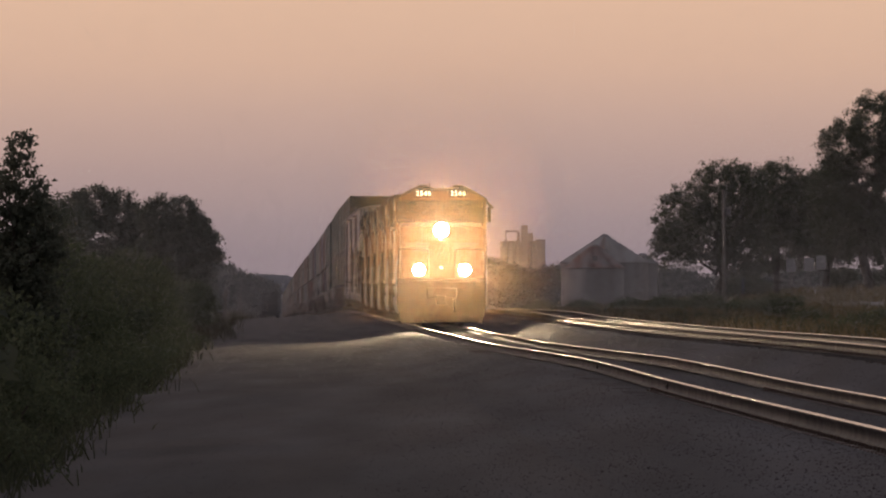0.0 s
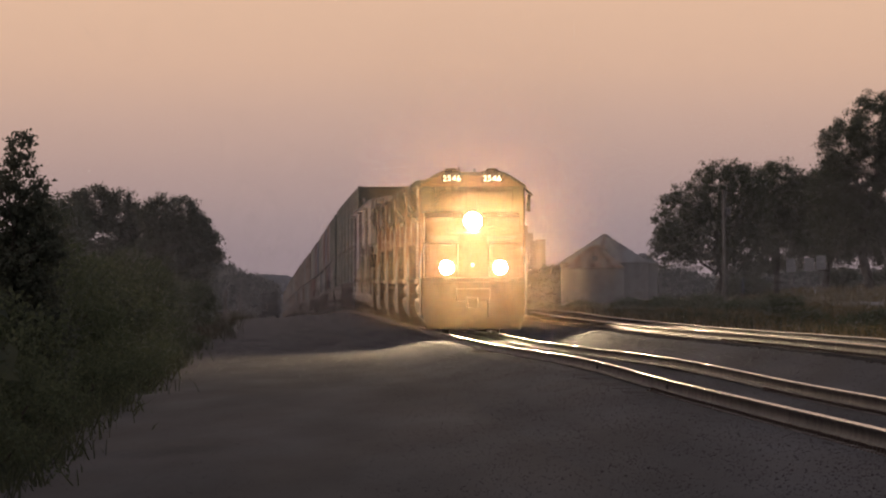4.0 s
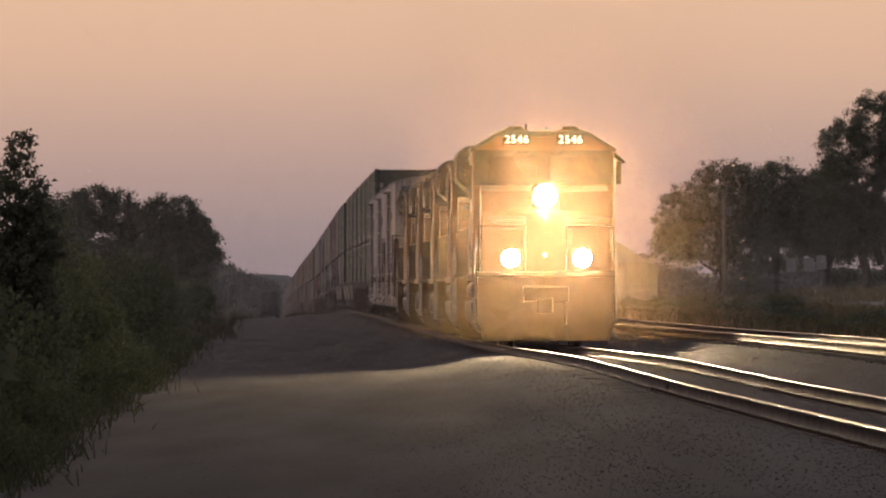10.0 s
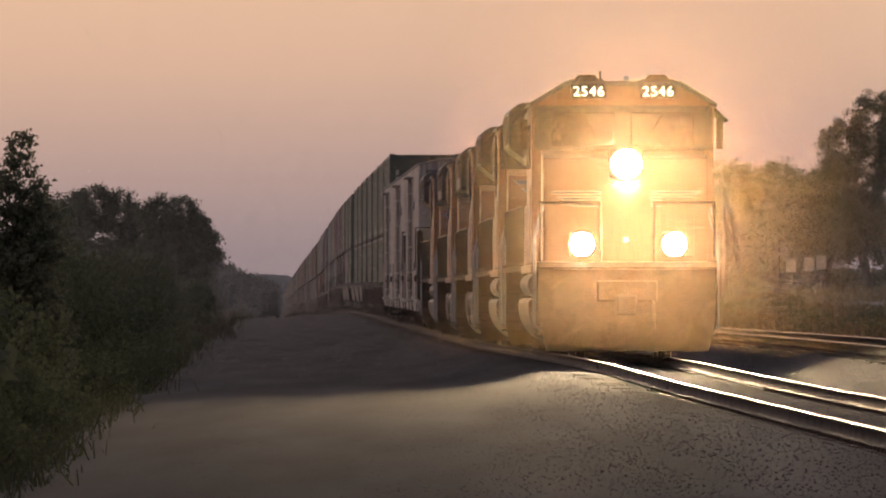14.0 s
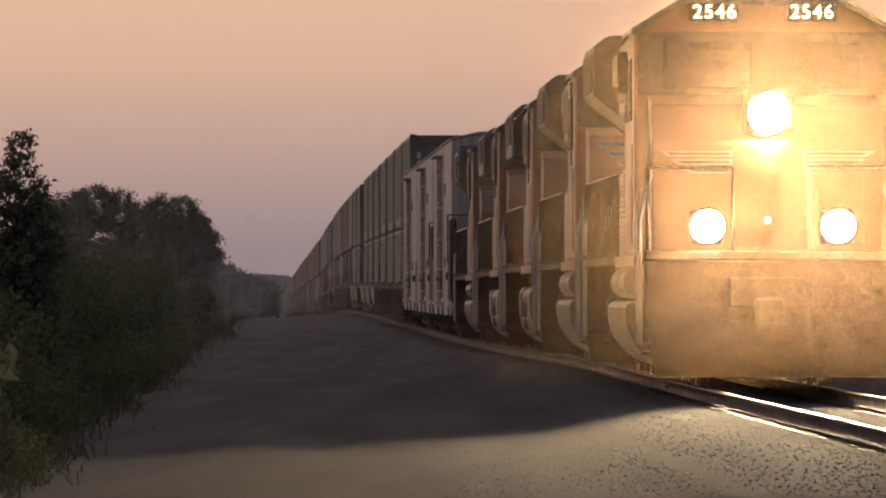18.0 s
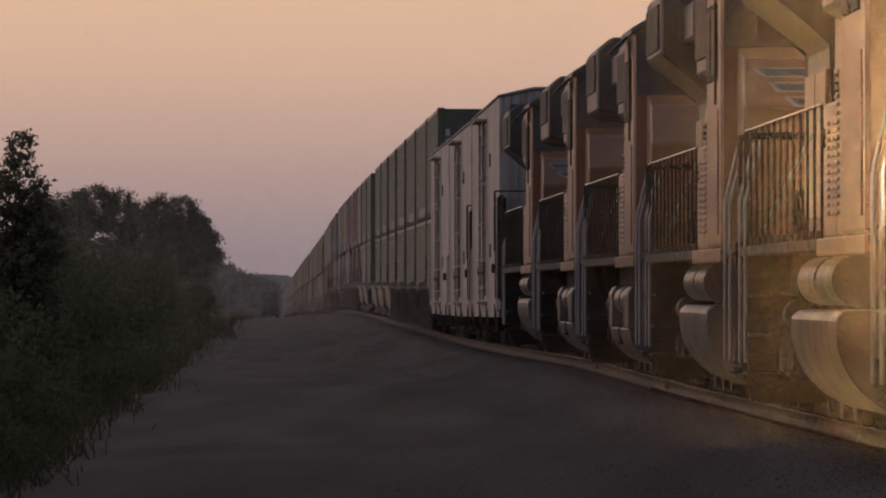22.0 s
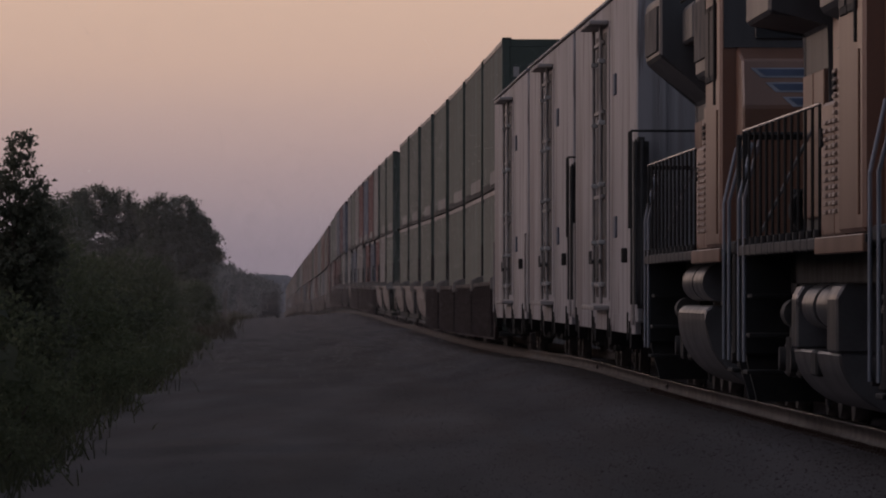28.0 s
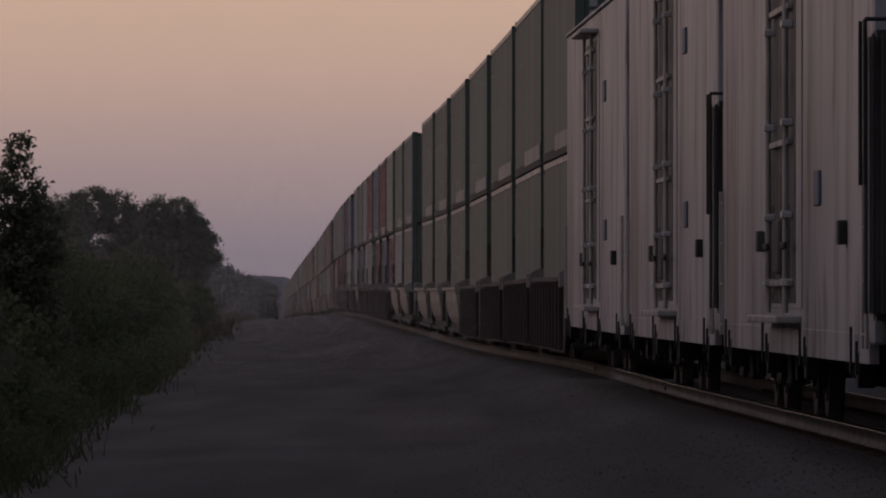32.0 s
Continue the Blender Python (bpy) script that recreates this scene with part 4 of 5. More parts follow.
def container(length, colour, label, height=2.9, patch=False, far=False, front="", emblem=False):
    """A ribbed steel container; its middle is at the base, doors face +y."""
    key = (length, colour, height, patch, far, front, emblem)
    if key in CONT_KINDS:
        return tagged(copy_thing(CONT_KINDS[key], pose(0, 0, 0)), label)
    mat = CONT_PAINT[colour]
    W = 2.59 if length > 15 else 2.44
    c = thing("container", label, "container", "stacked containers")
    part("body", corrugated(length, W, height, mat, far), mat, c)
    for s in (-1, 1):
        d = part("door", soft(box(B(), min(s * .02, s * (W / 2 - .15)), max(s * .02, s * (W / 2 - .15)), length / 2 - .06, length / 2 + .0, .15, height - .12), .01), mat, c)
        if far:
            continue
        part("locking_rod", tube(B(), (s * .5, length / 2 + .03, .12), (s * .5, length / 2 + .03, height - .1), .02, 6), M_TANK, d)
        # dark gap between tiers and the top rail's highlight are put into these paints
        part("bottom_rail", box(B(), min(s * (W / 2 - .08), s * W / 2), max(s * (W / 2 - .08), s * W / 2), -length / 2 + .16, length / 2 - .16, 0, .15), M_DARK, c)
        part("top_rail", box(B(), min(s * (W / 2 - .07), s * W / 2), max(s * (W / 2 - .07), s * W / 2), -length / 2 + .16, length / 2 - .16, height - .09, height), M_TANK, c)
    if far:
        part("frame", soft(mirror_x((W / 2 - .08, W / 2, -length / 2, -length / 2 + .14, 0, height), (W / 2 - .08, W / 2, length / 2 - .14, length / 2 - .07, 0, height), (W / 2 - .08, W / 2, -length / 2 + .15, length / 2 - .15, 0, .15)), .01), mat, c)
    else:
        post = data("corner_post", soft(box(B(), -.07, .07, -.08, .08, 0, height), .012), mat)
        cast = data("corner_casting", soft(box(B(), -.095, .095, -.1, .1, -.16, .035), .012), M_DARK)
        for s in (-1, 1):
            for e in (-1, 1):
                part("corner_post", post, mat, c, "", pose(s * (W / 2 - .07), e * (length / 2 - .08), 0))
                part("corner_casting", cast, M_DARK, c, "", pose(s * (W / 2 - .09), e * (length / 2 - .1), height))
    part("header", box(B(), -W / 2 + .14, W / 2 - .14, -length / 2, -length / 2 + .08, height - .14, height), CONT_PAINT[front or colour], c)
    if front:
        fp = part("front_panel", soft(box(B(), -W / 2 + .145, W / 2 - .145, -length / 2 - .01, -length / 2 + .05, .1, height - .15), .01), CONT_PAINT[front], c, "dark green front wall")
        for s in (-1, 1):
            part("front_post", box(B(), min(s * (W / 2 - .14), s * (W / 2 + .004)), max(s * (W / 2 - .14), s * (W / 2 + .004)), -length / 2 - .012, -length / 2 + .05, 0, height), CONT_PAINT[front], c)
        if emblem:
            part("round_emblem", tube(B(), (-.15, -length / 2 - .02, height - .95), (-.15, -length / 2 - .01, height - .95), .42, 28), M_PALE, fp, "pale round emblem")
            part("emblem_centre", tube(B(), (-.15, -length / 2 - .026, height - .95), (-.15, -length / 2 - .019, height - .95), .3, 24), CONT_PAINT[front], fp)
            part("emblem_bar", box(B(), -.4, .1, -length / 2 - .034, -length / 2 - .027, height - 1.03, height - .88), M_PALE, fp)
            for k in range(4):
                part("print_bar", box(B(), -1.08, -.96, -length / 2 - .02, -length / 2 - .01, height - .75 - k * .26, height - .55 - k * .26), M_PALE, fp)
    # pale strips paint the lit undersides where the tiers meet
    if patch:
        for s in (-1, 1):
            part("pale_panel", box(B(), min(s * (W / 2), s * (W / 2 + .012)), max(s * (W / 2), s * (W / 2 + .012)), -length / 2 + .5, length / 2 - 6.5, 0.1, .36), CONT_PAINT["pale"], c, "pale strip standing for the lit underside between tiers")
    CONT_KINDS[key] = c
    return c


M_PALE = material("pale_panel_paint", (0.38, 0.345, 0.33), 0.5, 0, 0.2, 2.0, grain_amount=.15)
M_WELLBROWN = material("brown_well_paint", (0.05, 0.034, 0.031), 0.75, 0, 0.3, 1.0, 30, 0.1, True)
M_WELLPALE = material("pale_grey_well_paint", (0.23, 0.21, 0.195), 0.6, 0, 0.25, 1.6, 30, 0.1, True, (0.2, 0.13, 0.1))
M_RUSTDARK = material("dark_rust_stain", (0.07, 0.045, 0.036), 0.85, 0, 0.3, 3.0, 30, 0.1)
CONT_PAINT = {
    "olive": material("olive_grey_container_paint", (0.122, 0.143, 0.127), 0.55, 0, 0.25, 2.2, 30, 0.04, True, (0.16, 0.12, 0.09), piece=.08, grain_amount=.15),
    "pale": material("pale_grey_container_paint", (0.205, 0.205, 0.2), 0.55, 0, 0.25, 2.2, 30, 0.04, True, (0.2, 0.15, 0.12), piece=.1),
    "green": material("dark_green_container_paint", (0.062, 0.078, 0.064), 0.6, 0, 0.2, 0.8, 30, 0.06, True, piece=.1, grain_amount=.15),
    "red": material("faded_red_container_paint", (0.155, 0.072, 0.068), 0.65, 0, 0.2, 0.8, 30, 0.06, True, piece=.15, grain_amount=.15),
    "blue": material("slate_blue_container_paint", (0.125, 0.14, 0.18), 0.65, 0, 0.2, 0.8, 30, 0.06, True, piece=.15, grain_amount=.15),
    "maroon": material("dark_maroon_container_paint", (0.135, 0.08, 0.076), 0.65, 0, 0.2, 0.8, 30, 0.06, True, piece=.15, grain_amount=.15)}
CONT_WORDS = {"olive": "olive-grey corrugated steel container", "pale": "pale grey corrugated steel container", "green": "dark green corrugated steel container",
              "red": "faded red corrugated steel container", "blue": "slate blue corrugated steel container", "maroon": "dark maroon corrugated steel container"}


def build_train():
    kinds = {}
    at = 11.15
    for k, notch in enumerate((False, False, True, True, False)):
        key = (k == 0, notch)
        if key in kinds:
            ob = copy_thing(kinds[key], pose(0, 0, 0))
        else:
            ob = kinds[key] = locomotive(*key)
        TRAIN.append((ob, at, 6.7, 0.0))
        at += 22.3
    at = 111.5
    cars = {}
    for k, rack in enumerate((True, True, False)):
        if rack in cars:
            ob = copy_thing(cars[rack], pose(0, 0, 0))
        else:
            ob = cars[rack] = boxcar("dirty white insulated box car with a narrow dark end cabinet" if rack else "dirty white insulated box car with plug doors", rack)
        TRAIN.append((ob, at + 11.85, 8.4, 0.0))
        at += 23.7
    # containers: the distance of each front behind the first, then a steady pitch
    fronts = [0, 17.6, 36.0, 55.6, 76.0, 96.5, 115.6, 148.0]
    while fronts[-1] < 1750:
        fronts.append(fronts[-1] + (19.2 if len(fronts) % 3 else 21.0) + (14.0 if len(fronts) % 17 == 16 else 0))
    first = [("olive", "olive"), ("olive", "olive"), ("olive", "olive"), ("olive", "olive"), ("olive", "olive"), ("olive", "olive"), ("olive", "olive"),
             ("olive", "olive"), ("olive", "pale"), ("pale", "red"), ("red", "blue"), ("blue", "red"), ("red", "pale"), ("pale", "pale")]
    rng = random.Random(21)
    wells = {}
    base = 186.65
    for k, f in enumerate(fronts):
        kind = 1 if 4 <= k < 9 or k % 9 == 5 else 0
        mid = base + f + 8.1
        far = k >= 20
        if (kind, far) in wells:
            w = copy_thing(wells[kind, far], pose(0, 0, 0))
        else:
            w = wells[kind, far] = wellcar(kind, far)
        TRAIN.append((w, mid, 9.0, 0.0))
        top, low = first[k] if k < len(first) else (rng.choice(["pale", "olive", "olive", "red", "maroon", "maroon", "blue", "green"]), rng.choice(["pale", "olive", "red", "maroon", "blue"]))
        long_low = k < 8 or rng.random() < .4
        TRAIN.append((container(16.15 if long_low else 12.19, low, CONT_WORDS[low] + " in the well", far=far, front="green" if k < 10 else ""), mid, 9.0, 0.37))
        if k % 23 != 22:
            TRAIN.append((container(16.15, top, CONT_WORDS[top] + " on the upper tier", 2.9, k < 14, far, "green" if k < 10 else "", k == 0), mid, 9.0, 3.31))


build_train()


def motions():
    """The train runs steadily down the line towards and past the camera; its wheels roll."""
    times = [0, 4, 8, 12, 16, 20, 24, 28, 32]
    for ob, back, half, up in TRAIN:
        rows = []
        for t in times:
            m = pose_on_line(FRONT + back - SPEED * t, half)
            rows.append((t, m @ Matrix.Translation((0, 0, up))))
        walk(ob, rows)
    # rolling wheels: one turn-by-turn path for each wheel size, shared by all wheels of that size
    for mesh, r, n in ((WHEEL_BIG, .53, 480), (WHEEL_SMALL, .46, 960)):
        same = [o for o in scene.objects if o.data == mesh]
        walk(same[0], [(32 * i / n, pose(0, 0, 0, math.degrees(32 * SPEED / r * i / n) % 360)) for i in range(n + 1)])
        for o in same[1:]:
            o.rotation_mode = "QUATERNION"
            o.animation_data_create()
            o.animation_data.action = same[0].animation_data.action
            o.animation_data.action_slot = same[0].animation_data.action_slot

# ---- haze in the air, and dust added for the headlights' glow ----
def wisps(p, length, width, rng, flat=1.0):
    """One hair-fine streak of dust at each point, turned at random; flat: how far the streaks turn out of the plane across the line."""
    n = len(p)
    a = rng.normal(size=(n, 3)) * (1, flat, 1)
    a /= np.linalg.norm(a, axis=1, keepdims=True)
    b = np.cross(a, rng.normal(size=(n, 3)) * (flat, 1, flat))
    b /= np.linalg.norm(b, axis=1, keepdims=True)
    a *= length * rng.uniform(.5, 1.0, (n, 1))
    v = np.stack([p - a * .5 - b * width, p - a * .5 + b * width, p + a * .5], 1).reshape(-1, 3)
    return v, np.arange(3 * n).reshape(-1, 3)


def build_glow_dust():
    """Streaks added before the leading locomotive to carry its headlights' glow, moving with it."""
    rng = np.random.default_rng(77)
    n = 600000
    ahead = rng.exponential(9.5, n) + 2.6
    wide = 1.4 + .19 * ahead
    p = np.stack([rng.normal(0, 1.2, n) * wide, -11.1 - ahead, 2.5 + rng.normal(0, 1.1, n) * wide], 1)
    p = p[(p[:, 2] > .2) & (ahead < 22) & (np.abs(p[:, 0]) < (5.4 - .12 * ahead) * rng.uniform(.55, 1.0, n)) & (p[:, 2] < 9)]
    ob = new("dust_haze", sheet("dust_haze", *wisps(p, .4, .00009, rng, .25), M_GLOW_DUST))
    tagged(ob, "fine tan dust streaks added before the locomotive to carry its headlight glow", "dust", "", "stuff")
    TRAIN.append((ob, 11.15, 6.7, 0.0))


def build_haze():
    """Thin evening haze over the line and its verges, thickest near the ground."""
    rng = np.random.default_rng(78)
    n = 520000
    y = 150 + 430 * rng.random(n) ** .85
    x = rng.uniform(-32, 32, n)
    z = rail_z(y) - .4 + rng.exponential(5.5, n)
    p = np.stack([x, y, z], 1)[z < 18]
    ob = new("evening_haze", sheet("evening_haze", *wisps(p, 1.3, .0003, rng), M_HAZE))
    tagged(ob, "thin pale evening haze hanging over the line and its verges", "haze", "", "stuff")


M_GLOW_DUST = leaf_material("glow_carrying_tan_dust", (0.80, 0.52, 0.32), (0.94, 0.63, 0.40), 1.0)
M_HAZE = leaf_material("pale_haze_wisps", (0.84, 0.80, 0.78), (0.94, 0.90, 0.88), 0.7)
build_glow_dust()
build_haze()


# ---- plants ----
def leaf_cloud(points, size, rng, droop=0.3):
    """One bent leaf (a quad) at each point, turned at random."""
    n = len(points)
    a = rng.normal(size=(n, 3))
    a[:, 2] *= .7
    a /= np.linalg.norm(a, axis=1, keepdims=True) + 1e-9
    b = np.cross(a, rng.normal(size=(n, 3)))
    b /= np.linalg.norm(b, axis=1, keepdims=True) + 1e-9
    s = size * rng.uniform(.6, 1.35, (n, 1))
    a, b = a * s, b * s * .55
    down = np.zeros((n, 3))
    down[:, 2] = -s[:, 0] * droop
    v = np.stack([points - a * .5, points + b * .5, points + a * .5 + down, points - b * .5], 1).reshape(-1, 3)
    return v, np.arange(4 * n).reshape(-1, 4)


def crown_points(blobs, clumps, per, spread, rng, hole=0.0, freq=.6):
    """Leaf clumps in the outer parts of several ellipsoids (x, y, z, rx, rz), with gaps."""
    vol = np.array([b[3] * b[4] for b in blobs])
    out, tips = [], []
    while len(tips) < clumps:
        x, y, z, rx, rz = blobs[rng.choice(len(blobs), p=vol / vol.sum())]
        d = rng.normal(size=3)
        d /= np.linalg.norm(d)
        r = rng.uniform(.3, 1.0) ** .5 * rng.uniform(.9, 1.04)
        r *= 1 + .16 * noise.noise(Vector(d * 2.2) + Vector((x * 3, z * 2, rx)))
        p = np.array((x, y, z)) + d * r * np.array((rx, rx, rz))
        if noise.noise(Vector(p * freq)) < hole:
            continue
        tips.append(p)
        out.append(p + rng.normal(size=(per, 3)) * spread * np.array((1, 1, .75)) * rng.uniform(.6, 1.3))
    return np.concatenate(out), tips


def limb(bm, p, q, r0, r1, rng, bends=3):
    p, q = Vector(p), Vector(q)
    last = p
    for k in range(1, bends + 1):
        f = k / bends
        nxt = p.lerp(q, f) + (Vector(rng.normal(size=3)) * (q - p).length * .05 if k < bends else Vector((0, 0, 0)))
        tube(bm, last, nxt, r0 + (r1 - r0) * (k - 1) / bends, 7, r0 + (r1 - r0) * f)
        last = nxt


def tree(name, label, category, x, y, height, blobs, clumps, per, spread, leaf, mat, seed, hole=-.05, trunk=.22, freq=.5, group="", forks=10, top=None):
    """blobs are given from the tree's foot."""
    rng = np.random.default_rng(seed)
    z0 = ground_z(x, y)
    if top is not None:
        f = (rel(y, top) - z0) / max(b[2] + b[4] for b in blobs)
        blobs = [(b[0], b[1], b[2] * f, b[3], b[4] * f) for b in blobs]
    t = thing(name, label, category, group, pose(x, y, z0))
    pts, tips = crown_points(blobs, clumps, per, spread, rng, hole, freq)
    v, q = leaf_cloud(pts, leaf, rng)
    part("crown", sheet("crown", v, q, mat), mat, t, "uneven leafy crown with gaps")
    bm = B()
    top = Vector((blobs[0][0] * .6, 0, blobs[0][2]))
    limb(bm, (0, 0, -.3), top, trunk, trunk * .35, rng, 4)
    part("trunk", bm, M_BARK, t)
    for k in range(forks):
        tip = tips[int(rng.integers(len(tips)))]
        f = rng.uniform(.25, .8)
        bm = B()
        limb(bm, Vector((0, 0, -.3)).lerp(top, f), tip, trunk * .45 * (1 - f * .5), .012, rng, 4)
        part("limb", bm, M_BARK, t)
    return t


def rel(y, py):
    """A height in the world for a line of sight that meets the distance y at the picture's row py."""
    return CAM_Z + (501 - py) / PX * y


def at_px(px, y):
    """The place across the line of sight for a bearing from the camera."""
    return (px - 784) / PX * y


# big trees behind the brush on the left of the path
tree("tree", "broad round-headed tree behind trackside brush", "tree", at_px(175, 620), 620, 9,
     [(-1.7, 0, 7.2, 1.3, 1.6), (-.2, 0, 7.6, 1.5, 1.7), (1.4, 0, 7.3, 1.4, 1.6), (2.6, 0, 6.5, 1.0, 1.3), (-2.6, 0, 6.2, 1.1, 1.6), (0, .3, 5.6, 2.6, 1.3), (-1.5, .2, 4.6, 1.6, 1.1), (1.6, .2, 4.5, 1.6, 1.1), (0, .2, 3.4, 2.6, 1.2), (-1.4, .2, 2.0, 2.6, 1.3), (1.4, .2, 2.2, 2.0, 1.3)],
     1500, 50, .2, .17, M_LEAF_B, 31, -.27, .24, 1.5, "trackside trees", 26, 324)
tree("tree", "spreading tree with sky showing between its limbs", "tree", at_px(312, 610), 610, 8,
     [(-1.2, 0, 6.9, 1.2, 1.6), (.3, 0, 7.0, 1.2, 1.45), (1.3, 0, 6.0, 1.1, 1.5), (2.1, 0, 5.1, .95, 1.1), (2.5, 0, 4.4, .55, .6), (-.2, .2, 5.4, 2.0, 1.1), (-1.4, 0, 4.6, 1.5, 1.2), (.6, .2, 4.2, 1.7, 1.1), (.9, .1, 3.1, 1.6, 1.0), (-.9, 0, 1.8, 2.2, 1.4)],
     1250, 50, .2, .17, M_LEAF_B, 32, -.29, .2, 1.5, "trackside trees", 22, 345)
tree("tree", "round tree behind trackside brush", "tree", at_px(90, 560), 560, 8, [(0, 0, 5.2, 2.4, 2.3), (-1.2, 0, 3.6, 2.2, 1.8), (.6, 0, 2.6, 2.6, 1.8)], 620, 50, .28, .17, M_LEAF_B, 33, -.25, .2, .6, "trackside trees", 8, 345)
# the slim sapling that stands nearest
tree("sapling", "slim leafy sapling rising above trackside brush", "sapling", at_px(32, 130), 130, 4, [(.05, 0, 3.1, .4, .6), (.03, 0, 3.75, .2, .36), (-.25, 0, 2.85, .42, .65), (.3, 0, 2.6, .36, .5), (.1, 0, 2.2, .6, .55), (-.2, 0, 1.7, .7, .8), (.1, 0, 1.0, .8, .9)],
     980, 15, .07, .085, M_LEAF_B, 35, -.35, .045, 3.5, "", 16, 222)
tree("sapling", "leafy young tree leaning out of the brush", "sapling", at_px(84, 170), 170, 3.3, [(0, 0, 2.5, .5, .75), (.2, 0, 1.9, .6, .6), (-.2, 0, 1.3, .8, .8)], 260, 18, .11, .085, M_LEAF_B, 36, -.25, .05, 2.4, "", 8, 332)


# tall shrubs that stand out of the brush
for k, (px, y, w, top, mat) in enumerate(((262, 340, .85, 462, M_LEAF_A), (205, 285, .8, 480, M_LEAF_C), (345, 385, .75, 500, M_LEAF_C), (120, 235, .75, 455, M_LEAF_A), (310, 400, .8, 500, M_LEAF_B), (60, 200, .8, 430, M_LEAF_C))):
    tree("shrub", "tall leafy shrub standing out of trackside brush", "shrub", at_px(px, y), y, 4, [(0, 0, 3.0, w, 1.1), (w * .5, 0, 2.3, w * .8, .9), (-w * .4, 0, 2.4, w * .9, 1.0), (0, 0, 1.2, w * 1.2, 1.1)],
         420, 34, .15, .11, mat, 80 + k, -.3, .06, 1.5, "trackside shrubs", 8, top)


def bush(x, y, w, h, seed, mat, leaf=.075, dense=1.0):
    n = int(150 * dense)
    blobs = [(0, 0, h * .5, w, h * .5), (w * .5, 0, h * .35, w * .6, h * .36), (-w * .4, .2, h * .42, w * .6, h * .42)]
    return tree("bush", "dense green trackside bush at the path's edge", "bush", x, y, h, blobs, n, 40, .17, leaf, mat, seed, -.25, .03, 1.2, "trackside bushes", 4)


rng_b = random.Random(8)
# unseen brush added beside the path to the camera, to shade the train's sides
for k in range(22):
    y = 8 + 4.4 * k + rng_b.uniform(-1.5, 1.5)
    h = 3.6 + rng_b.uniform(-.6, 1.3)
    bush(line_x(y) - 11.2 + rng_b.uniform(-.6, .5), y, 1.9 + rng_b.uniform(-.2, .5), h, 500 + k, M_LEAF_C if k % 2 else M_LEAF_A, .24, .9)
# taller unseen row further out, added to block the low western sky
for k in range(18):
    y = 14 + 9.5 * k + rng_b.uniform(-2, 2)
    h = 5.3 + rng_b.uniform(-.8, 1.0)
    bush(line_x(y) - 15.6 + rng_b.uniform(-.5, .5), y, 3.0 + rng_b.uniform(-.3, .6), h, 540 + k, M_LEAF_A if k % 3 else M_LEAF_C, .40, .9)
for k in range(26):
    y = 90 + 12.5 * k + rng_b.uniform(-5, 5)
    u = -10.2 + rng_b.uniform(-.7, .8)
    h = 1.1 + min(1.5, max(0, (y - 95) * .02)) + rng_b.uniform(-.45, .5)
    if y > 330:
        h *= .7
    bush(line_x(y) + u, y, 1.0 + rng_b.uniform(-.2, .5), h, 100 + k, M_LEAF_C if k % 3 else M_LEAF_A, .07 + y * .0001, 1.0)
    if y > 130:
        bush(line_x(y) + u - 2.4, y + 5, 1.5, h + .25 + rng_b.uniform(-.5, .5), 200 + k, M_LEAF_A if k % 2 else M_LEAF_C, .09 + y * .0001, 1.1)
for k in range(12):
    y = 84 + 19 * k + rng_b.uniform(-6, 6)
    bush(line_x(y) - 8.75 + rng_b.uniform(-.3, .25), y, .35 + rng_b.uniform(0, .3), .45 + rng_b.uniform(0, .55), 260 + k, M_LEAF_C, .06, .4)


def grass(name, label, n, place, hmin, hmax, mat, seed, width=.012, bend=.22):
    """Single bent blades, joined."""
    rng = np.random.default_rng(seed)
    x, y = place(rng, n)
    # none grows on the crushed rock
    bare = (np.abs(x - at_px(1535, 480)) < 2.5) & (np.abs(y - 480) < 70)
    x, y = x[~bare], y[~bare]
    n = len(x)
    z = np.array([ground_z(a, b) for a, b in zip(x, y)])
    h = rng.uniform(hmin, hmax, n)
    ang = rng.random(n) * 6.283
    lean = rng.normal(0, bend, (n, 2)) * h[:, None]
    w = width * (1 + y / 150)
    dx, dy = np.cos(ang) * w, np.sin(ang) * w
    p = np.stack([x, y, z - .02], 1)
    a = p + np.stack([dx, dy, 0 * x], 1)
    b = p - np.stack([dx, dy, 0 * x], 1)
    mid = np.stack([lean[:, 0] * .4, lean[:, 1] * .4, h * .6], 1)
    tip = np.stack([lean[:, 0], lean[:, 1], h], 1)
    v = np.stack([b, a, a * 1 + mid, b + mid, p + tip], 1).reshape(-1, 3)
    i = np.arange(n) * 5
    q = np.concatenate([np.stack([i, i + 1, i + 2], 1), np.stack([i, i + 2, i + 3], 1), np.stack([i + 3, i + 2, i + 4], 1)])
    tagged(new(name, sheet(name, v, q, mat)), label, "grass", "", "stuff")


def verge(rng, n):
    y = 66 * (420 / 66) ** rng.random(n)
    ragged = np.array([noise.noise((a * .08, 2.0, 0)) + .6 * noise.noise((a * .3, 7.0, 0)) for a in y])
    u = -8.75 + .6 * ragged - np.abs(rng.normal(0, .6, n)) + np.abs(rng.normal(0, .35, n))
    return np.array([line_x(a) for a in y]) + u, y


def tufts(rng, n):
    y = rng.uniform(330, 760, n)
    u = np.array([-8.6 + 1.1 * noise.noise((a * .05, 1.0, 4.0)) for a in y]) + rng.normal(0, .55, n)
    return np.array([line_x(a) for a in y]) + u, y


def right_field(rng, n):
    y = 165 * (900 / 165) ** rng.random(n)
    u = 8.3 + rng.random(n) ** 1.6 * 36
    return np.array([line_x(a) for a in y]) + u, y


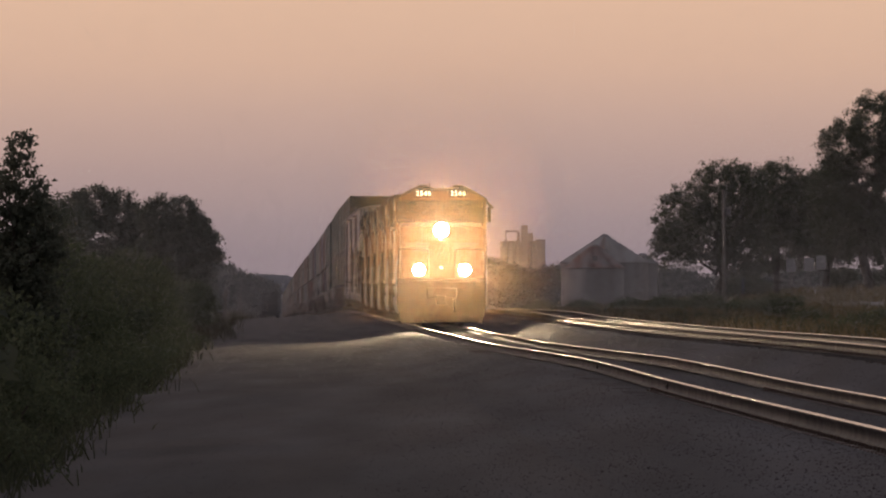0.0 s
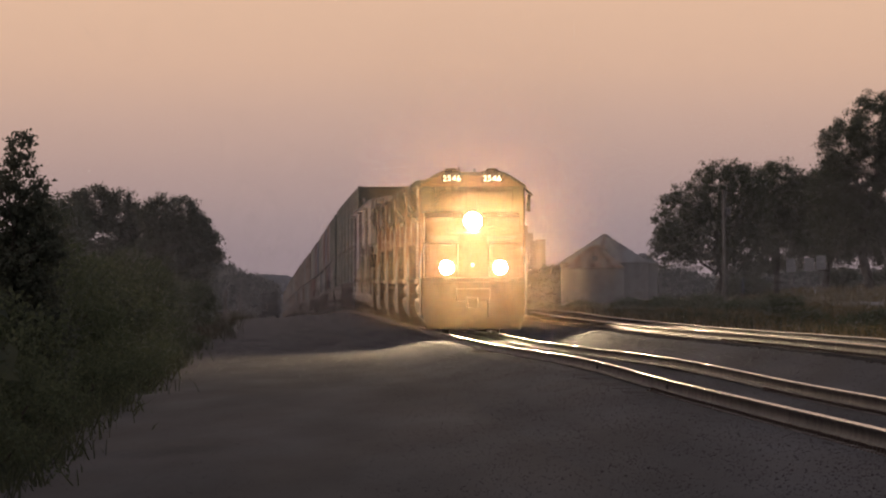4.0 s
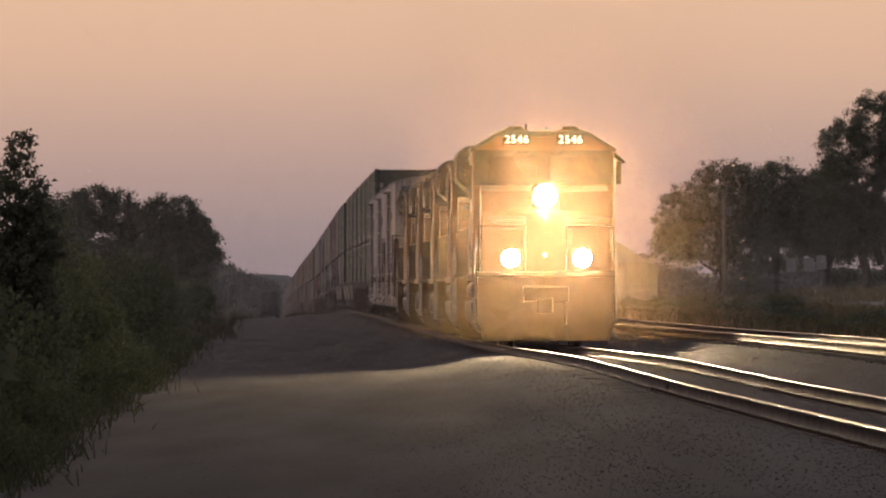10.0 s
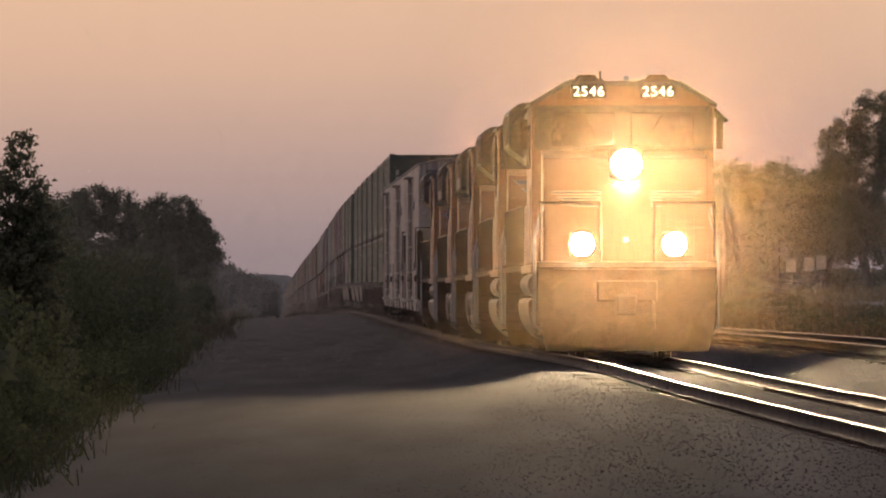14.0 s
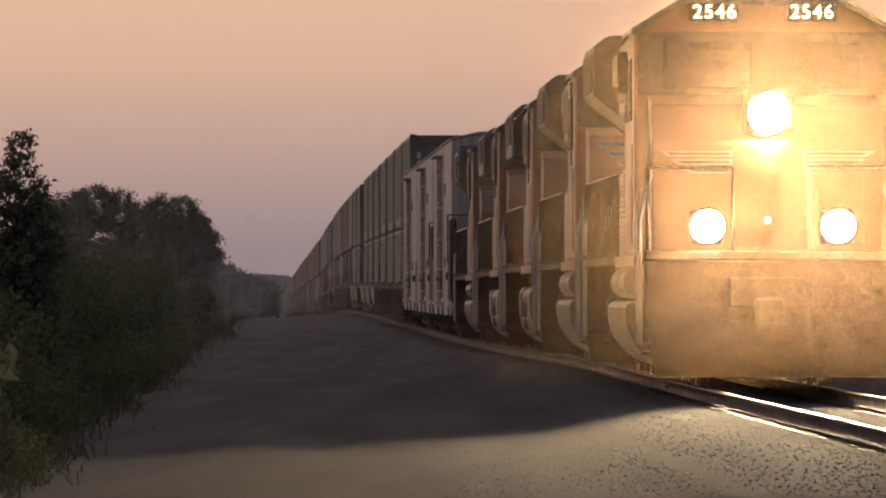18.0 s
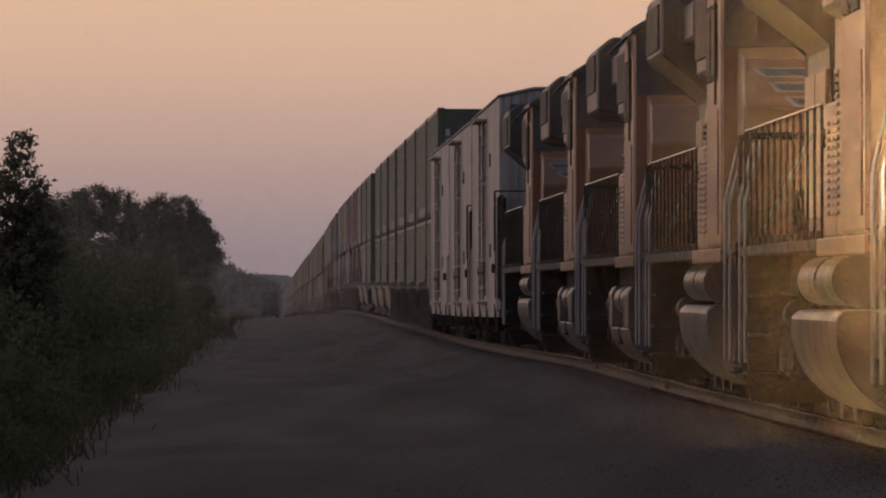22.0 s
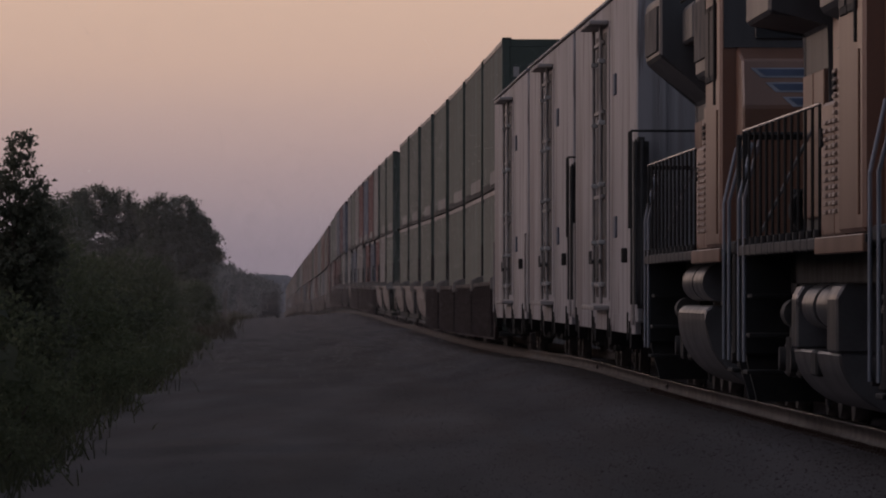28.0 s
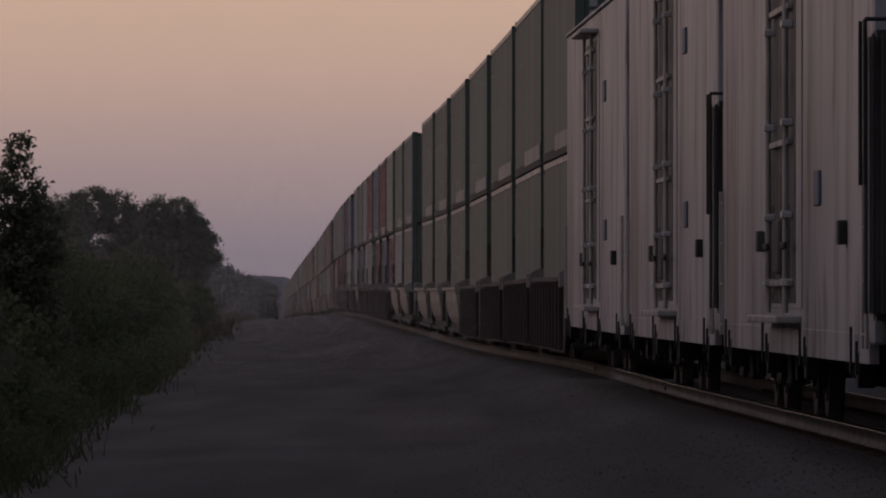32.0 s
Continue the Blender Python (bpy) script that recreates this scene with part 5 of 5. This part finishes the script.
def right_edge(rng, n):
    y = 150 * (640 / 150) ** rng.random(n)
    u = 8.6 + np.abs(rng.normal(0, 1.3, n))
    return np.array([line_x(a) for a in y]) + u, y


grass("verge_grass", "green grass and weeds along the path's edge", 26000, verge, .08, .34, M_WEED, 51, .006, .55)
grass("path_tufts", "low dry tufts beside the far path", 9000, tufts, .15, .6, M_TUFT, 54, .005, .4)
grass("field_grass", "tall dry brownish grass beside the second track", 46000, right_field, .3, .75, M_GRASS, 52)
grass("edge_weeds", "mixed green weeds beside the second track", 16000, right_edge, .25, .7, M_WEED, 53)

rng_w = random.Random(17)
for k, (px, y, w, h) in enumerate([(1030, 620, 1.3, 1.2), (1110, 520, 1.2, 1.1), (1180, 450, 1.3, 1.1), (1245, 430, 1.2, 1.3), (1300, 380, 1.0, .9), (1385, 330, .9, 1.2),
                                   (1440, 300, .9, .8), (1520, 260, .9, .7), (960, 700, 1.5, 1.3), (1340, 400, 1.0, .9), (1550, 280, .8, .8)]):
    x = at_px(px, y)
    tree("weed_clump", "leafy green weed clump in tall dry grass", "weed", x, y, h, [(0, 0, h * .5, w, h * .5), (w * .5, 0, h * .3, w * .6, h * .34)], 110, 34, .16, .10, M_LEAF_C, 300 + k, -.3, .02, 1.2, "weed clumps", 2)

# large trees behind the right-hand field
tree("tree", "wide dark tree at the edge of a field", "tree", at_px(1262, 690), 690, 10, [(.8, 0, 7.4, 2.8, 2.2), (-2.2, 0, 5.6, 2.3, 2.2), (2.4, 0, 7.0, 2.2, 2.4), (-.4, .3, 4.4, 3.6, 2.2), (-3.2, 0, 3.8, 1.6, 1.5), (2.2, 0, 3.6, 2.4, 2.0)],
     1500, 42, .21, .17, M_LEAF_A, 41, -.2, .32, 1.5, "field trees", 18, 279)
tree("tree", "dense dark tree beside a utility pole", "tree", at_px(1378, 700), 700, 10, [(0, 0, 7.0, 2.3, 2.4), (1.4, 0, 6.2, 2.2, 2.4), (-1.2, 0, 5.6, 2.0, 2.4), (.2, 0, 3.8, 2.9, 2.2)],
     1150, 42, .21, .17, M_LEAF_A, 42, -.2, .3, 1.5, "field trees", 14, 280)
tree("tree", "tall dark tree towering over its neighbours", "tree", at_px(1545, 680), 680, 15, [(.6, 0, 11.6, 2.8, 3.0), (-2.0, 0, 10.2, 2.2, 2.6), (2.8, 0, 10.4, 2.6, 2.8), (-2.6, 0, 7.4, 2.4, 2.6), (1.8, 0, 7.0, 3.6, 3.0), (-1, .4, 4.8, 4.0, 2.4), (2, .2, 3.6, 3.6, 2.0), (4.2, 0, 8.4, 2.8, 3.0), (4.4, 0, 5.0, 2.8, 2.6)],
     2700, 42, .22, .18, M_LEAF_A, 43, -.32, .42, 1.4, "field trees", 20, 160)
tree("tree", "dark tree with low hanging boughs", "tree", at_px(1462, 715), 715, 9, [(0, 0, 5.4, 2.6, 2.6), (1.0, 0, 4.0, 2.6, 2.4), (-1.2, 0, 3.4, 2.2, 1.9)], 760, 50, .3, .18, M_LEAF_A, 44, -.22, .3, .6, "field trees", 8, 290)


for k, px in enumerate((1300, 1330, 1490, 1575)):
    y = 700 + 9 * (k % 3)
    tree("bush", "dark bush beneath field trees", "bush", at_px(px, y), y, 2.0, [(0, 0, .9, 1.3, .9), (.8, 0, .7, .9, .7)], 150, 40, .24, .17, M_LEAF_A, 400 + k, -.3, .04, .9, "field bushes", 2)


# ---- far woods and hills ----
# emission paints the pale veil of distance onto woods, hills and elevator
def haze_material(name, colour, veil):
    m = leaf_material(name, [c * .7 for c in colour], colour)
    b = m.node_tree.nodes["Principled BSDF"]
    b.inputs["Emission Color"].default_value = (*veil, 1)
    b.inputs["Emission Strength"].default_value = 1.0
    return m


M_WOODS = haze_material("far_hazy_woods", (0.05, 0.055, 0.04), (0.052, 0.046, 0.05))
# grey hills; their blue is haze put into the emission
M_HILLS = haze_material("far_haze_blue_hills", (0.06, 0.06, 0.06), (0.10, 0.092, 0.112))


def woods(label, y, px0, px1, top, base, n, leaf, mat, seed, depth=60):
    """A far wood: many leaf clumps under an uneven outline."""
    rng = np.random.default_rng(seed)
    x0, x1 = at_px(px0, y), at_px(px1, y)
    x = rng.uniform(x0, x1, n)
    f = (x - x0) / (x1 - x0)
    crest = np.interp(f, np.linspace(0, 1, len(top)), top)
    crest = crest + np.array([noise.noise((a * .12, seed, 0)) * 1.6 + noise.noise((a * .45, seed, 5)) * .8 for a in x])
    z = base + (np.maximum(crest, .8)) * rng.random(n) ** .7
    p = np.stack([x, y + rng.uniform(0, depth, n), z], 1)
    pts = (p[:, None] + rng.normal(size=(n, 6, 3)) * leaf * .8).reshape(-1, 3)
    v, q = leaf_cloud(pts, leaf, rng, .1)
    tagged(new("far_woods", sheet("far_woods", v, q, mat)), label, "woods", "", "stuff")


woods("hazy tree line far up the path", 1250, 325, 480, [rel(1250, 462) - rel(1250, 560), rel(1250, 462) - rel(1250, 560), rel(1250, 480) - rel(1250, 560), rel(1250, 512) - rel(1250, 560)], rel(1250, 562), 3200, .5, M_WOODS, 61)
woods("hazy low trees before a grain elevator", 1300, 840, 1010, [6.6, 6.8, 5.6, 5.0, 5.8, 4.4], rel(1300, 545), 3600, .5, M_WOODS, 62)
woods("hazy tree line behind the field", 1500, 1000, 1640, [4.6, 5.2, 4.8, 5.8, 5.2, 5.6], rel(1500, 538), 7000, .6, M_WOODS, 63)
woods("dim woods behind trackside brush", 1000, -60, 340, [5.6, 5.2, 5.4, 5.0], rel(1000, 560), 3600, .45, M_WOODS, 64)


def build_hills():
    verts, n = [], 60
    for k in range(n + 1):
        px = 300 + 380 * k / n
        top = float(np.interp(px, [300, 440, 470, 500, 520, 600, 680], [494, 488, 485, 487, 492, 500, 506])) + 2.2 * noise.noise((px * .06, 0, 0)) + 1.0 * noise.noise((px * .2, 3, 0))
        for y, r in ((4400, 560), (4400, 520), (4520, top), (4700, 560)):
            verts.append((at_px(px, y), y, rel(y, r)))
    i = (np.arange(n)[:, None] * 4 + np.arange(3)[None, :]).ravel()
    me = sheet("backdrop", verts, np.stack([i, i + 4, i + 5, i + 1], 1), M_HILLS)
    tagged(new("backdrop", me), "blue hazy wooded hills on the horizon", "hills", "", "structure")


build_hills()


# ---- grain bins and the far elevator ----
def grain_bin(x, y, r, eave, peak, label, rust, base):
    pick = random.Random(int(x * 7))
    t = thing("grain_bin", label, "grain bin", "grain bins", pose(x, y, base))
    rings = int(eave / .8)
    for k in range(rings):
        bm = B()
        z0, z1 = k * eave / rings, (k + 1) * eave / rings
        tube(bm, (0, 0, z0), (0, 0, z1 - .004), r, 48)
        part("wall_ring", bm, M_GALV, t)
    n = 24
    for k in range(n):
        a0, a1 = 2 * math.pi * k / n, 2 * math.pi * (k + 1) / n
        am = (a0 + a1) / 2
        bm = B()
        rr, r2 = r + .12, .45
        lo = [bm.verts.new((rr * math.cos(a), rr * math.sin(a), eave - .04)) for a in (a0, am, a1)]
        hi = [bm.verts.new((r2 * math.cos(a), r2 * math.sin(a), peak)) for a in (a0, am, a1)]
        for e in (0, 2):
            lo[e].co.z += .05
            hi[e].co.z += .05
        ins = [bm.verts.new(v.co - Vector((0, 0, .04))) for v in lo + hi]
        bm.faces.new((lo[0], lo[1], hi[1], hi[0]))
        bm.faces.new((lo[1], lo[2], hi[2], hi[1]))
        bm.faces.new((ins[3], ins[4], ins[1], ins[0]))
        bm.faces.new((ins[4], ins[5], ins[2], ins[1]))
        part("roof_panel", bm, M_BINRUST if pick.random() < rust else M_GALV, t)
    part("roof_cap", tube(tube(B(), (0, 0, peak - .05), (0, 0, peak + .12), .5, 20), (0, 0, peak + .12), (0, 0, peak + .26), .42, 20, .2), M_GALV, t)
    part("roof_ladder", soft(box(B(), -.25, .25, -r * .75, -r * .6, eave + (peak - eave) * .32, eave + (peak - eave) * .32 + .5), .02), M_GALV, t, "roof hatch")
    part("door", soft(box(B(), -.4, .4, -r - .04, -r + .1, .2, 1.7), .02), M_GALV, t)


BIN_BASE = rel(940, 539)
grain_bin(at_px(1052, 930), 930, 3.0, 3.75, 5.95, "small galvanised grain bin with a rust-streaked conical roof", 1.0, BIN_BASE)
grain_bin(at_px(1070, 945), 945, 4.5, 4.35, 7.0, "large galvanised grain bin with a pale conical roof", .08, BIN_BASE)
grain_bin(at_px(1137, 965), 965, 1.65, 4.3, 5.1, "narrow galvanised grain bin behind the large one", .0, BIN_BASE)


# concrete whose emission adds the peach colour of distant haze
M_FAR = haze_material("far_haze_veiled_concrete", (0.30, 0.26, 0.25), (0.235, 0.168, 0.15))


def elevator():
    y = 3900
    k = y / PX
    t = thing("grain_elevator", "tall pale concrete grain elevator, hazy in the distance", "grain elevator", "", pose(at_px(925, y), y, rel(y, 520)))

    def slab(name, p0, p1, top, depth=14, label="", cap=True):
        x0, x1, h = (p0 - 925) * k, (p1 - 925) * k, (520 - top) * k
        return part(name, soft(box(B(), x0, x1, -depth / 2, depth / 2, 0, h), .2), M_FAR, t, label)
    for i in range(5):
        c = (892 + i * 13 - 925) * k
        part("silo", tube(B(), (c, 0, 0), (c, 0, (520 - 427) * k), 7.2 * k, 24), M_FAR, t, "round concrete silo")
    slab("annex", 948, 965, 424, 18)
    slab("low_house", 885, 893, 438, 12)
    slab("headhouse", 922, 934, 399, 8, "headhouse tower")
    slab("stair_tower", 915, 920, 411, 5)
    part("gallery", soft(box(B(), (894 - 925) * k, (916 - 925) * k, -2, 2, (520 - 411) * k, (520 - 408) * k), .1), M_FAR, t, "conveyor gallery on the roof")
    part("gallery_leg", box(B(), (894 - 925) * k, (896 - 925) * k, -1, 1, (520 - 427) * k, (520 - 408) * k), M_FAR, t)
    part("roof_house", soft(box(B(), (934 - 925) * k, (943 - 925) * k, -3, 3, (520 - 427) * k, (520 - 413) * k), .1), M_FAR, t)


elevator()


# ---- pole, signs, posts, gravel, tractor ----
def utility_pole():
    y = 600
    x = at_px(1282, y)
    z = ground_z(x, y)
    t = thing("utility_pole", "grey wooden utility pole carrying a transformer", "utility pole", "", pose(x, y, z, 0, -.4, 0))
    h = rel(y, 336) - z
    part("pole", tube(B(), (0, 0, -.3), (0, 0, h), .16, 12, .1), M_WOOD, t)
    tr = part("transformer", tube(B(), (.3, 0, h - 1.75), (.3, 0, h - 1.2), .17, 14), M_TANK, t, "grey transformer can")
    part("bushing", tube(B(), (.3, 0, h - 1.2), (.3, 0, h - 1.02), .04, 8), M_DARK, tr)
    part("bracket", box(B(), .08, .16, -.05, .05, h - 1.7, h - 1.25), M_DARK, t)
    part("insulator", tube(B(), (0, 0, h), (0, 0, h + .16), .04, 8), M_DARK, t)
    part("guy_guard", tube(B(), (.18, 0, .1), (.16, 0, 2.2), .03, 8), M_DARK, t)


utility_pole()
for px, top, bot, w, tilt in ((1402, 459, 482, 16, -2), (1430, 457, 480, 17, 1.5), (1453, 453, 476, 17, 0)):
    y = 618
    x = at_px(px, y)
    z = ground_z(x, y)
    t = thing("road_sign", "rectangular road sign seen from its bare metal back", "road sign", "road signs", pose(x, y, z, 0, tilt, 0))
    k = y / PX
    zt, zb = rel(y, top) - z, rel(y, bot) - z
    part("post", soft(box(B(), -.04, .04, -.03, .03, -.2, zt - .05), .006), M_WOOD, t)
    pl = part("plate", soft(box(B(), -w * k / 2, w * k / 2, -.05, -.035, zb, zt), .004), M_SIGN, t, "plain aluminium back")
    for q in (.25, .75):
        part("bolt", tube(B(), (0, -.065, zb + (zt - zb) * q), (0, -.05, zb + (zt - zb) * q), .02, 6), M_DARK, pl)


def marker(name, label, px, y, top, w, mats, bands, lean=0.0):
    x = at_px(px, y)
    z = ground_z(x, y)
    h = max(.5, rel(y, top) - z)
    t = thing(name, label, "post", "", pose(x, y, z, 0, lean, 0))
    last = -.2
    for m, f in zip(mats, bands):
        part("post" if last < 0 else "cap", soft(box(B(), -w / 2, w / 2, -w / 2, w / 2, last, h * f), .008), m, t)
        last = h * f + .002


marker("marker_post", "dark lineside post with a pale top", 398, 440, 505, .15, (M_WOOD, M_SIGN), (.88, 1.0), .6)
marker("fence_post", "thin dark fence post in grass", 425, 620, 518, .10, (M_WOOD,), (1.0,), -2)
marker("pipeline_marker", "blue and orange plastic marker post in grass", 1315, 560, 493, .10, (M_RUST, M_BLUE), (.5, 1.0))
marker("white_stake", "short white stake in field grass", 1443, 600, 512, .08, (M_WHITE,), (1.0,))


def gravel_heap():
    rng = np.random.default_rng(3)
    verts, nx, ny = [], 40, 30
    x0, y0 = at_px(1535, 480), 480
    for j in range(ny + 1):
        for i in range(nx + 1):
            a, b = i / nx * 2 - 1, j / ny * 2 - 1
            x, y = x0 + a * 2.4, y0 + b * 45
            r = max(0, 1 - (abs(a) ** 2.5 + abs(b) ** 2.5))
            verts.append((x, y, ground_z(x, y) - .02 + (.3 + .08 * noise.noise((x * 2, y * .2, 1))) * r ** .6))
    i = (np.arange(ny)[:, None] * (nx + 1) + np.arange(nx)[None, :]).ravel()
    me = sheet("gravel_apron", verts, np.stack([i, i + 1, i + nx + 2, i + nx + 1], 1), M_DIRT)
    tagged(new("gravel_apron", me), "low apron of pale crushed rock beside the field", "gravel", "", "structure")


gravel_heap()


def tractor():
    """A maintenance tractor parked far up the path, seen from the front."""
    y = 1080
    x = at_px(478, y)
    z = ground_z(x, y)
    t = thing("tractor", "dark maintenance tractor with a roofed cab on the path", "tractor", "", pose(x, y, z, 0, 0, 6))
    part("hood", soft(box(B(), -.45, .45, -2.0, -.1, .9, 1.65), .08), M_TRUCK, t)
    part("chassis", soft(box(B(), -.35, .35, -1.9, 1.4, .55, .95), .03), M_DARK, t)
    for sx in (-.8, .8):
        for sy in (-.05, 1.25):
            part("cab_post", soft(box(B(), sx - .05, sx + .05, sy - .05, sy + .05, 1.1, 2.75), .01), M_DARK, t)
    part("cab_roof", soft(box(B(), -.95, .95, -.3, 1.45, 2.75, 2.95), .05), M_DARK, t)
    part("cab_base", soft(box(B(), -.8, .8, -.05, 1.25, .95, 1.55), .03), M_TRUCK, t)
    part("seat", soft(box(B(), -.25, .25, .5, 1.0, 1.55, 2.2), .05), M_DARK, t)
    part("windscreen", box(B(), -.75, .75, -.06, -.045, 1.6, 2.7), M_CLEAR, t)
    for sx, sy, r in ((-.85, -1.4, .5), (.85, -1.4, .5), (-.95, .9, .78), (.95, .9, .78)):
        w = part("wheel", tube(B(), (sx - .2, sy, r), (sx + .2, sy, r), r, 24), M_DARK, t)
        part("rim", tube(B(), (sx - .21, sy, r), (sx + .21, sy, r), r * .5, 16), M_TRUCK, w)
    part("front_blade", soft(box(B(), -.9, .9, -2.6, -2.4, .25, .8), .03), M_DARK, t)


M_CLEAR = bpy.data.materials.new("clear_cab_glass")
M_CLEAR.use_nodes = True
M_CLEAR.node_tree.nodes["Principled BSDF"].inputs["Transmission Weight"].default_value = 1.0
M_CLEAR.node_tree.nodes["Principled BSDF"].inputs["Roughness"].default_value = 0.02
tractor()

motions()
